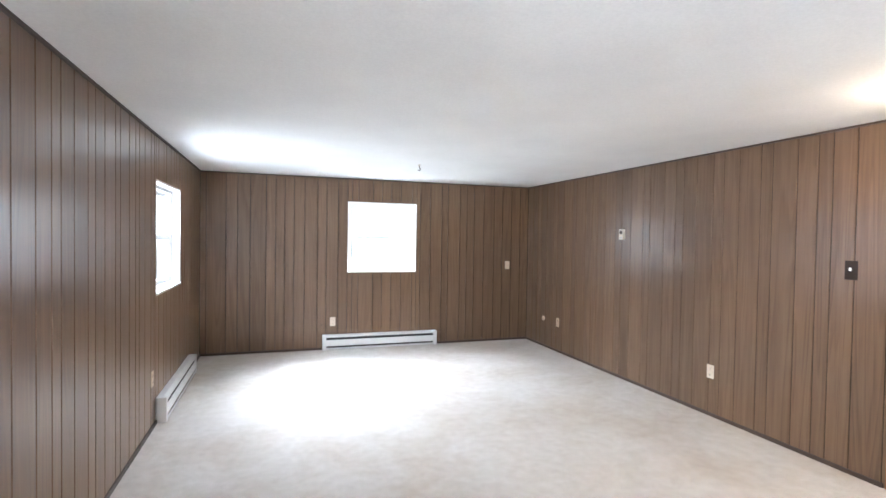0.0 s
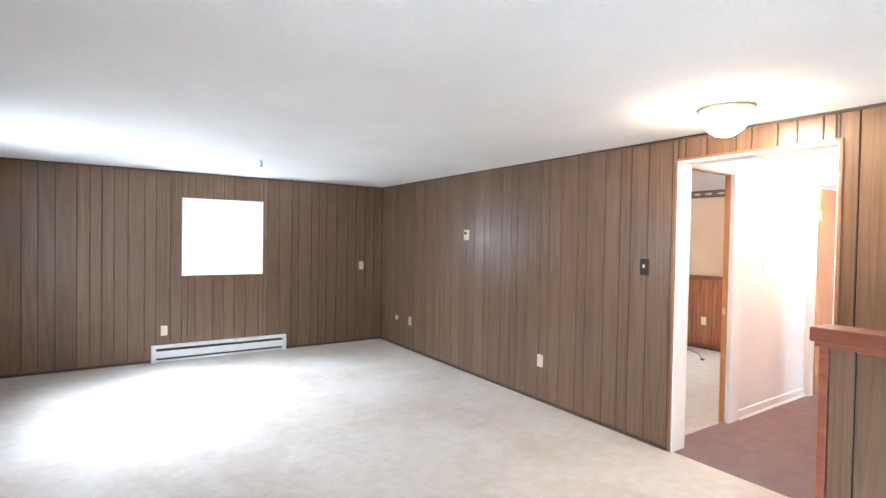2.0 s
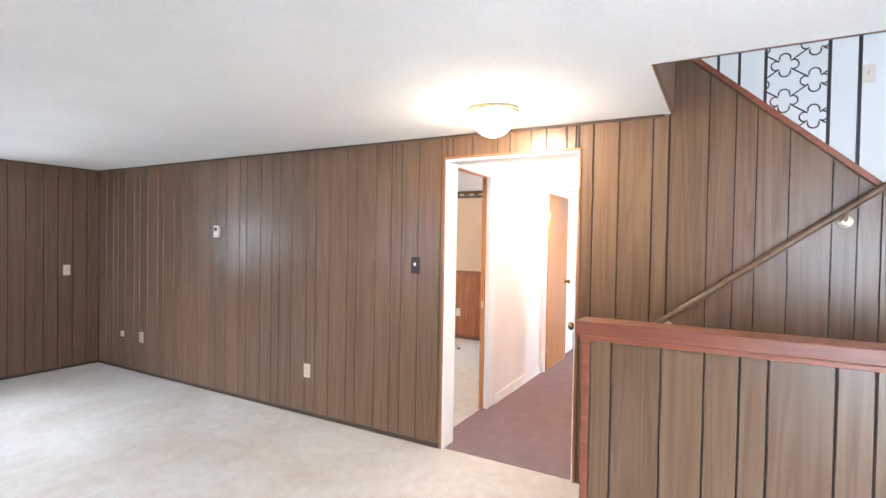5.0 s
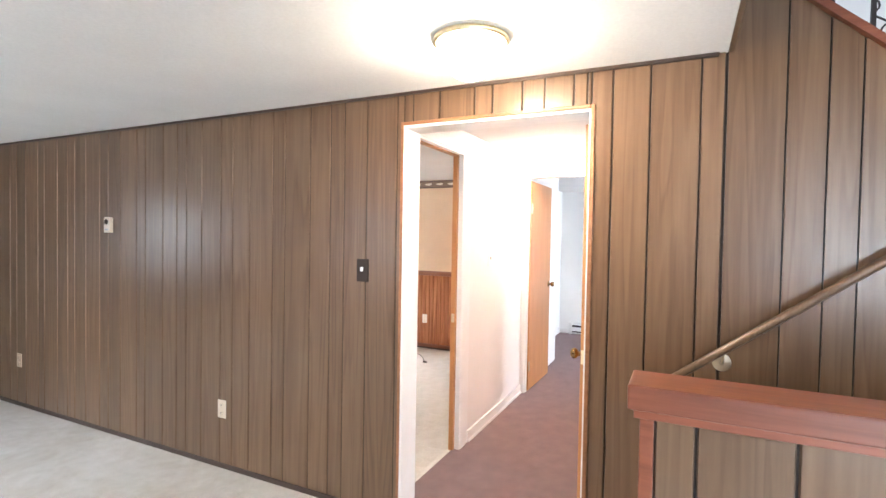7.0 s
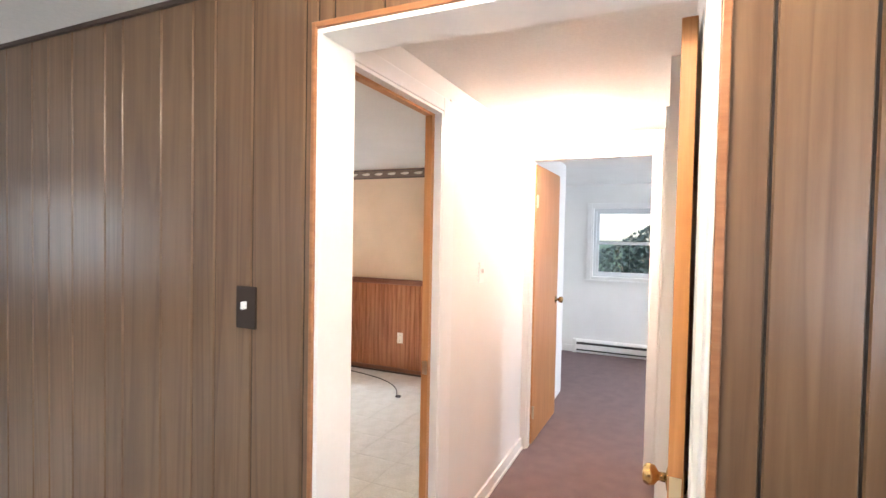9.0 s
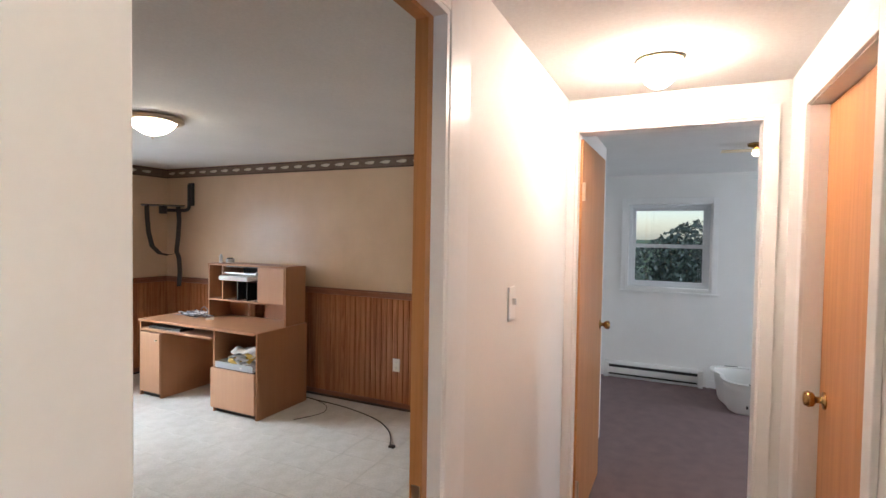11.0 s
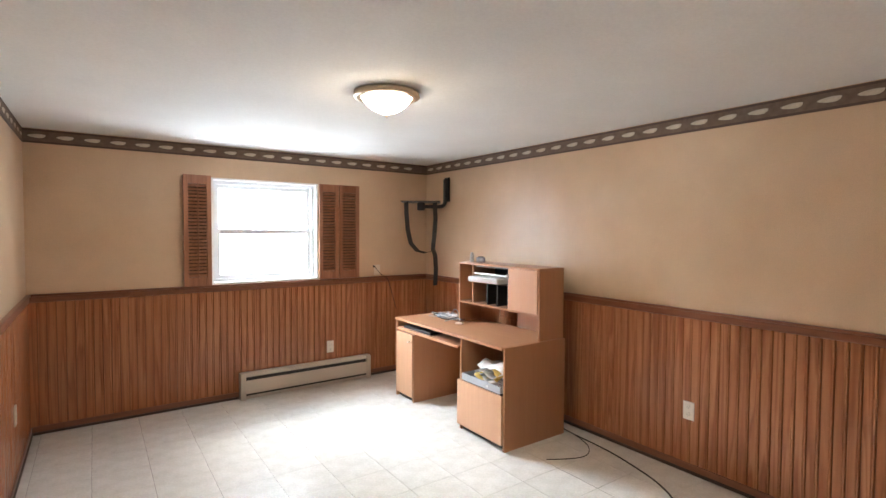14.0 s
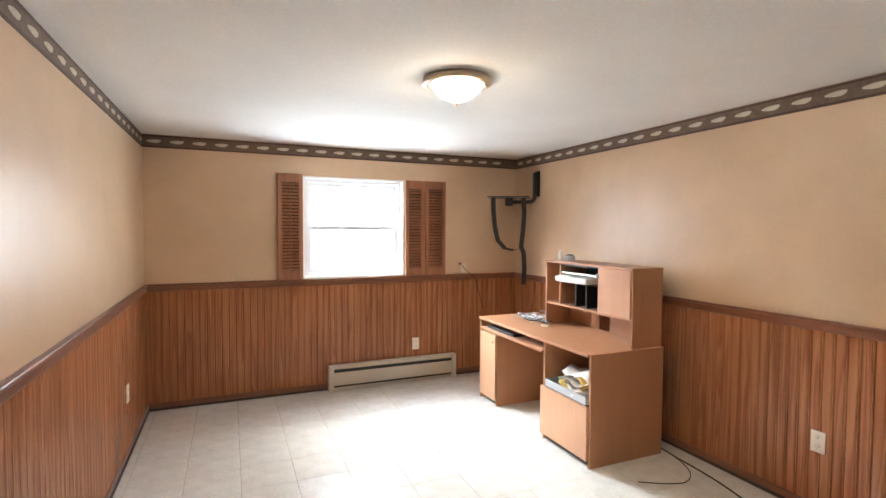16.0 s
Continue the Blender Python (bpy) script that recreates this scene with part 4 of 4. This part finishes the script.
def shutter(m, w, h, label, rod=False):
    t = thing("window_shutter", m, label, "shutter", "louvred window shutters")
    s = 0.036
    part("stile", boxes((-w / 2, -0.022, 0, -w / 2 + s, 0, h), bevel=0.003), M_SHUT, t)
    part("stile", boxes((w / 2 - s, -0.022, 0, w / 2, 0, h), bevel=0.003), M_SHUT, t)
    part("top_rail", boxes((-w / 2 + s, -0.021, h - 0.075, w / 2 - s, -0.001, h), bevel=0.002), M_SHUT, t)
    part("bottom_rail", boxes((-w / 2 + s, -0.021, 0, w / 2 - s, -0.001, 0.075), bevel=0.002), M_SHUT, t)
    # near-black sheet behind the slats, painting the shade between them
    part("gap_shade_sheet", boxes((-w / 2 + s, 0.001, 0.075, w / 2 - s, 0.003, h - 0.075)), M_GROOVE, t)
    n = 27
    bm = boxes((-w / 2 + s, -0.013, -0.0025, w / 2 - s, 0.013, 0.0025))
    bmesh.ops.rotate(bm, cent=(0, 0, 0), matrix=Matrix.Rotation(radians(48), 3, "X"), verts=bm.verts)
    me = mesh_of("slat", bm, M_SHUT)
    for i in range(n):
        ob = new("slat", me)
        ob.parent = t
        ob.location = (0, -0.012, 0.09 + (h - 0.18) * i / (n - 1))
    if rod:
        part("tilt_rod", boxes((-0.005, -0.034, 0.06, 0.005, -0.024, h - 0.08), bevel=0.002), M_SHUT, t)
    return t


shutter(pose(5.235, OY1 - 0.045, 1.037, 0, 0, 4), 0.215, 0.935, "stained louvred shutter folded beside the window", True)
shutter(pose(6.415, OY1 - 0.006, 1.037, 0, 0, 0), 0.2, 0.925, "stained louvred shutter opened flat on the wall")
shutter(pose(6.63, OY1 - 0.006, 1.037, 0, 0, 0), 0.215, 0.925, "stained louvred shutter opened flat on the wall")
tagged(part("shutter_backing", boxes((5.13, OY1 - 0.038, 1.037, 5.335, OY1 - 0.006, 1.965), bevel=0.003), M_SHUT, None), "second folded shutter panel against the wall", "shutter")
heater(pose(6.195, OY1 - 0.024, 0), 1.27, 0.235, 0.075, M_HEATB, "beige metal baseboard heater under the office window")
plate(pose(6.425, OY1 - 0.013, 0.36), "ivory outlet on the beadboard")
plate(pose(OX1 - 0.013, 4.098, 0.395, 0, 0, -90), "ivory outlet on the beadboard")
plate(pose(OX0 + 0.013, 6.25, 0.42, 0, 0, 90), "ivory outlet on the beadboard")
t = thing("phone_jack", pose(6.95, OY1, 1.1), "ivory telephone jack plate with a loose cord", "jack")
part("cover_plate", boxes((-0.035, -0.008, -0.055, 0.035, 0, 0.055), bevel=0.003), M_PLATE, t)
part("plug", boxes((-0.05, -0.03, 0.03, -0.035, -0.008, 0.05), bevel=0.002), M_BROWNP, t)
tube("cord", [(-0.03, -0.02, 0.03), (-0.01, -0.04, 0.0), (0.03, -0.04, -0.05), (0.1, -0.05, -0.08), (0.14, -0.05, -0.2), (0.2, -0.06, -0.42)], 0.003, M_BROWNP, t)
ceiling_lamp(5.79, 4.8, OCEIL, 0.17, 0.112, M_GLOBEO, M_NICKEL, "lit frosted glass bowl ceiling light with nickel rim", True, 0.04, 0.8, 0.55)

# ---- desk ----
DX0, DX1, DY0, DY1, DZ = 6.785, 7.385, 4.955, 6.435, 0.72
desk = thing("computer_desk", pose(DX0, DY0, 0), "tan laminate computer desk with hutch, drawer and keyboard tray", "desk")
W, L = DX1 - DX0, DY1 - DY0
part("side_panel", boxes((0, 0, 0, W, 0.018, DZ), bevel=0.002), M_DESK, desk)
part("side_panel", boxes((0, L - 0.018, 0, W, L, DZ - 0.02), bevel=0.002), M_DESK, desk)
part("desktop", boxes((-0.012, 0.019, DZ - 0.02, W, L + 0.004, DZ), bevel=0.003), M_DESKY, desk)
part("divider", boxes((0.01, 0.5, 0, W - 0.02, 0.518, DZ - 0.021), bevel=0.001), M_DESK, desk)
part("divider", boxes((0.01, 1.19, 0, W - 0.02, 1.208, 0.6), bevel=0.001), M_DESK, desk)
part("back_panel", boxes((W - 0.02, 0.019, 0.1, W - 0.006, L - 0.019, DZ - 0.022)), M_DESK, desk)
part("drawer_front", boxes((-0.014, 0.02, 0.045, 0.004, 0.522, 0.385), bevel=0.003), M_DESKP, desk, "pale laminate drawer front")
part("drawer_top", boxes((0.005, 0.02, 0.355, W - 0.03, 0.498, 0.37)), M_DESKY, desk)
part("toe_kick", boxes((0.03, 0.02, 0, 0.045, 0.498, 0.044)), M_DARK, desk, "dark recessed toe kick")
part("toe_kick", boxes((0.03, 1.21, 0, 0.045, L - 0.02, 0.044)), M_DARK, desk, "dark recessed toe kick")
d = part("cabinet_door", boxes((-0.006, 1.192, 0.045, 0.008, L - 0.02, 0.6), bevel=0.002), M_DESKP, desk, "pale laminate cabinet door")
part("door_knob", lathe(bmesh.new(), [(0.007, -0.006), (0.006, -0.018), (0.012, -0.024), (0.008, -0.03)], 14, "X", (0, 1.225, 0.54)), M_NICKEL, d, "small metal knob")
part("cabinet_top", boxes((0.01, 1.209, 0.585, W - 0.03, L - 0.02, 0.6)), M_DESK, desk)
part("keyboard_tray", boxes((-0.004, 0.525, 0.615, 0.4, L - 0.03, 0.635), bevel=0.002), M_DESKY, desk)
part("tray_slide", boxes((0.03, 0.519, 0.625, 0.42, 0.524, 0.65)), M_DARK, desk, "dark metal slide")
# hutch
HXa, HA, HB, HT = 0.345, 0.02, 0.985, 1.245
hut = part("hutch_side", boxes((HXa, HA, DZ + 0.001, W, HA + 0.016, HT - 0.016), bevel=0.001), M_DESK, desk)
part("hutch_side", boxes((HXa, HB - 0.016, DZ + 0.001, W, HB, HT - 0.016), bevel=0.001), M_DESK, desk)
part("top_board", boxes((HXa - 0.006, HA - 0.002, HT - 0.016, W + 0.002, HB + 0.002, HT), bevel=0.002), M_DESKY, hut)
part("shelf", boxes((HXa, HA + 0.017, 0.895, W, HB - 0.017, 0.911), bevel=0.001), M_DESKY, hut)
part("divider", boxes((HXa + 0.004, 0.79, 0.912, W, 0.804, HT - 0.017)), M_DESK, hut)
part("divider", boxes((HXa + 0.02, 0.335, 0.912, W, 0.349, HT - 0.017)), M_DESK, hut)
d = part("door", boxes((HXa - 0.008, HA + 0.018, 0.913, HXa + 0.006, 0.345, HT - 0.018), bevel=0.002), M_DESKP, hut, "pale laminate hutch door")
part("back_board", boxes((W - 0.008, HA + 0.017, 0.912, W - 0.002, HB - 0.017, HT - 0.017)), M_DARK, hut)
part("lower_back_board", boxes((W - 0.01, 0.22, DZ + 0.002, W - 0.002, 0.5, 0.894)), M_DESK, hut)
part("lower_back_board", boxes((W - 0.01, 0.72, DZ + 0.002, W - 0.002, HB - 0.017, 0.894)), M_DESK, hut)


def at_desk(x, y, z, rz=0):
    return pose(DX0 + x, DY0 + y, z, 0, 0, rz)


t = thing("media_rack", at_desk(HXa + 0.02, 0.36, 0.912), "black plastic slotted rack on the hutch shelf", "rack")
for y in (0.0, 0.13, 0.25):
    part("upright", boxes((0, y + 0.005, 0, 0.2, y + 0.02, 0.17)), M_BLACK, t)
part("tray", boxes((0.0, 0.005, 0.172, 0.2, 0.42, 0.182)), M_BLACK, t)
tagged(part("disc_tray", boxes((-0.02, 0.355, 1.216, 0.22, 0.75, 1.224)), M_BLACK, None), "thin black tray slid under the hutch top", "tray").matrix_world = at_desk(HXa + 0.02, 0, 0)
tagged(part("metal_bar", lathe(bmesh.new(), [(0.007, -0.2), (0.007, 0.2)], 12, "Y"), M_STEEL, None), "bright metal tube lying across the rack", "bar").matrix_world = at_desk(HXa + 0.0, 0.56, 1.163, 0)
tagged(part("bar_knob", lathe(bmesh.new(), [(0.008, 0), (0.018, 0.006), (0.018, 0.02), (0.008, 0.026)], 16, "Y"), M_STEEL, None), "round metal end knob of the tube", "knob").matrix_world = at_desk(HXa - 0.012, 0.335, 1.165)
t = thing("paper_stack", at_desk(HXa - 0.01, 0.58, 1.096, 4), "stack of white paper lying on the black rack", "paper")
part("sheets", boxes((-0.05, -0.15, 0, 0.18, 0.19, 0.045), bevel=0.012), M_PAPER, t)
t = thing("keyboard", at_desk(0.02, 0.95, 0.636), "black keyboard on the sliding tray", "keyboard")
part("case", boxes((0.0, 0.0, 0, 0.15, 0.43, 0.02), bevel=0.004), M_BLACK, t)
key = mesh_of("key", boxes((0, 0, 0.02, 0.014, 0.014, 0.026)), M_BROWNP)
for i in range(5):
    for j in range(22):
        ob = new("key", key)
        ob.parent = t
        ob.location = (0.02 + i * 0.023, 0.015 + j * 0.0185, 0)
t = thing("jar", at_desk(HXa + 0.12, 0.83, HT), "small grey glass jar on the hutch top", "jar")
part("body", lathe(bmesh.new(), [(0.035, 0), (0.038, 0.006), (0.038, 0.035), (0.033, 0.042)], 24), M_CLEARP, t, "", True)
part("contents", lathe(bmesh.new(), [(0.03, 0.043), (0.02, 0.05)], 16), M_BROWNP, t)
t = thing("bottle", at_desk(HXa + 0.1, 0.93, HT), "small white plastic bottle on the hutch top", "bottle")
part("body", lathe(bmesh.new(), [(0.016, 0), (0.017, 0.004), (0.017, 0.06), (0.01, 0.066)], 18), M_PAPER, t, "", True)
part("cap", lathe(bmesh.new(), [(0.011, 0.066), (0.011, 0.08), (0.008, 0.082)], 16), M_PAPER, t)
# clear tray of papers over the drawer
t = thing("letter_tray", at_desk(0.0, 0.05, 0.372, 0), "clear plastic tray heaped with papers over the drawer", "tray")
bm = boxes((0.0, 0.0, 0.02, 0.3, 0.43, 0.026), (0.0, 0.0, 0.026, 0.006, 0.43, 0.07), (0.294, 0.0, 0.026, 0.3, 0.43, 0.07), (0.006, 0.424, 0.026, 0.294, 0.43, 0.07))
part("tray", bm, M_CLEARP, t)
part("tray_foot", boxes((0.01, 0.01, -0.001, 0.29, 0.42, 0.02)), M_BLACK, t)
rng = random.Random(4)
for i in range(9):
    bm = bmesh.new()
    bmesh.ops.create_grid(bm, x_segments=8, y_segments=8, size=0.5)
    sx, sy = rng.uniform(0.16, 0.24), rng.uniform(0.2, 0.3)
    ph = rng.uniform(0, 6)
    for v in bm.verts:
        x, y = v.co.x, v.co.y
        v.co = Vector((x * sx, y * sy, 0.018 * math.sin(6 * x + ph) + 0.02 * math.cos(7 * y + ph)))
    ex = bmesh.ops.solidify(bm, geom=bm.faces, thickness=0.002)
    bmesh.ops.rotate(bm, cent=(0, 0, 0), matrix=Matrix.Rotation(rng.uniform(-0.6, 0.6), 3, "Z"), verts=bm.verts)
    ob = part("paper", bm, [M_PAPER, M_PAPER, M_CLEARP, M_YELLOW][i % 4], t, "", True)
    ob.location = (0.14 + rng.uniform(-0.03, 0.03), 0.2 + rng.uniform(-0.05, 0.04), 0.04 + 0.015 * i)
# tangled cables and small boxes on the desktop
t = thing("cable_heap", at_desk(0.33, 1.13, DZ), "tangled heap of grey and black cables on the desk", "cables")
for k in range(18):
    pts = [(rng.gauss(0, 0.05), rng.gauss(0, 0.1), 0.006 + abs(rng.gauss(0, 0.022))) for _ in range(9)]
    tube("cable", pts, 0.0032, [M_GREYC, M_CABLE, M_PAPER][k % 3], t)
tube("cable_loop", [(0.05, -0.08, 0.005), (0.06, -0.1, 0.06), (0.06, -0.03, 0.1), (0.05, 0.0, 0.05), (0.05, 0.02, 0.01)], 0.003, M_GREYC, t)
part("adapter", boxes((-0.03, -0.02, 0.0, 0.05, 0.07, 0.03), bevel=0.005), M_GREYC, t, "grey plastic adapter")
t = thing("plug_adapter", at_desk(0.27, 0.87, DZ, 30), "small beige plug lying on the desk", "plug")
part("body", boxes((-0.02, -0.035, 0, 0.02, 0.035, 0.018), bevel=0.007), M_PLATE, t)
t = thing("floor_cable", pose(0, 0, 0), "dark cable trailing from the desk over the tiles", "cable")
tube("cable", [(7.44, 5.02, 0.006), (7.42, 4.9, 0.006), (7.4, 4.6, 0.006), (7.36, 4.4, 0.006), (7.27, 4.1, 0.006), (7.12, 3.9, 0.006), (6.98, 3.8, 0.006), (6.9, 3.76, 0.006), (6.87, 3.74, 0.006)], 0.005, M_CABLE, t)
tube("cable", [(7.44, 4.98, 0.004), (7.4, 4.75, 0.004), (7.25, 4.6, 0.004), (7.1, 4.62, 0.004), (6.95, 4.72, 0.004)], 0.003, M_BROWNP, t)
part("plug", boxes((6.85, 3.7, 0, 6.88, 3.745, 0.02), bevel=0.004), M_CABLE, t)

# ---- television wall bracket with straps ----
t = thing("wall_bracket", pose(7.5, 6.72, 1.8), "black swing-arm television bracket with hanging straps", "bracket")
part("wall_plate", boxes((0.045, -0.035, 0.02, 0.07, 0.035, 0.27), bevel=0.004), M_BLACK, t)
tube("arm", [(0.03, 0.0, 0.25), (0.03, 0.0, 0.04), (0.03, 0.005, -0.01), (0.0, 0.02, -0.035), (-0.1, 0.08, -0.035), (-0.19, 0.12, -0.035)], 0.019, M_BLACK, t)
part("hub", lathe(bmesh.new(), [(0.03, -0.075), (0.04, -0.07), (0.04, 0.0), (0.03, 0.008)], 20, "Z", (-0.19, 0.12, 0)), M_BLACK, t)
bm = boxes((-0.2, -0.16, 0.008, 0.2, 0.16, 0.016), bevel=0.002)
bmesh.ops.rotate(bm, cent=(0, 0, 0), matrix=Matrix.Rotation(radians(-35), 3, "Z"), verts=bm.verts)
bmesh.ops.translate(bm, vec=(-0.19, 0.12, 0), verts=bm.verts)
part("tray", bm, M_BLACK, t, "thin black steel tray")
a, b = Vector((-0.37, 0.12, 0.005)), Vector((-0.08, 0.03, 0.005))
pts = [a, a + Vector((0.005, 0, -0.12)), a + Vector((0.02, 0, -0.28)), a + Vector((0.05, -0.01, -0.42)), a + Vector((0.12, -0.03, -0.5)), a + Vector((0.2, -0.06, -0.52)), a + Vector((0.27, -0.09, -0.5))]
part("strap", ribbon(pts, 0.045, 0.004, (0.8, -0.6, 0.25)), M_STRAP, t, "black webbing strap")
pts = [b, b + Vector((0.012, 0, -0.15)), b + Vector((0.0, 0, -0.32)), b + Vector((-0.02, 0, -0.48)), b + Vector((0.01, 0, -0.55)), b + Vector((0.02, 0, -0.7)), b + Vector((0.01, 0, -0.86))]
part("strap", ribbon(pts, 0.045, 0.004, (0.8, -0.6, 0.1)), M_STRAP, t, "black webbing strap")

# ---- outdoors ----
structure("ground", boxes((-400, -400, -0.4, 400, 400, -0.2)), M_GRASS, "grass lawn around the house", "ground")


def bush(m, size, seed):
    t = thing("tree", m, "dark leafy tree close outside the bedroom window", "tree")
    r = random.Random(seed)
    part("trunk", lathe(bmesh.new(), [(0.16, -0.2), (0.12, 0.4), (0.09, 1.4), (0.04, 2.4)], 12), M_BARK, t, "", True)
    for k in range(5):
        a = k * 1.3
        tube("limb", [(0, 0, 0.5 + 0.3 * k), (0.5 * math.cos(a), 0.5 * math.sin(a), 0.9 + 0.3 * k), (1.0 * math.cos(a), 1.0 * math.sin(a), 1.2 + 0.3 * k)], 0.03, M_BARK, t)
    verts, faces = [], []
    for i in range(26000):
        th, ph, rr = r.uniform(0, 6.283), math.acos(r.uniform(-1, 1)), r.uniform(0.2, 1) ** 0.4
        c = Vector((size[0] * rr * math.sin(ph) * math.cos(th), size[1] * rr * math.sin(ph) * math.sin(th), size[2] + size[2] * 0.95 * rr * math.cos(ph)))
        c *= 1 + 0.18 * noise.noise(c * 1.7)
        u = Vector((r.gauss(0, 1), r.gauss(0, 1), r.gauss(0, 1))).normalized()
        w = u.cross(Vector((r.gauss(0, 1), r.gauss(0, 1), r.gauss(0, 1)))).normalized()
        n = len(verts)
        verts += [c - u * 0.045, c + w * 0.024, c + u * 0.045, c - w * 0.024]
        faces.append((n, n + 1, n + 2, n + 3))
    me = bpy.data.meshes.new("crown")
    me.from_pydata([tuple(v) for v in verts], [], faces)
    me.materials.append(M_LEAF)
    ob = new("crown", me)
    ob.parent = t
    return t


bush(pose(13.2, 0.4, -0.2), (1.4, 2.4, 1.08), 3)

# ---- office floor tiles ----
TS = 0.305
tile_meshes = {}
x = 4.79 - 3 * TS
cols = []
while x < OX1:
    a, b = max(x, OX0), min(x + TS, OX1)
    if b - a > 0.02:
        cols.append((a, b))
    x += TS
y = 6.43 + 3 * TS
rows = []
while y > 2.43:
    a, b = max(y - TS, 2.432), min(y, OY1)
    if b - a > 0.02:
        rows.append((a, b))
    y -= TS
for a, b in cols:
    for c, d in rows:
        key = (round(b - a, 3), round(d - c, 3))
        if key not in tile_meshes:
            tile_meshes[key] = mesh_of("tile", boxes((-(b - a) / 2 + 0.0009, -(d - c) / 2 + 0.0009, -0.003, (b - a) / 2 - 0.0009, (d - c) / 2 - 0.0009, 0.0)), M_TILE)
        ob = new("tile", tile_meshes[key])
        ob.parent = office_floor
        ob.location = ((a + b) / 2, (c + d) / 2, 0.0008 + 0.0004 * random.random())
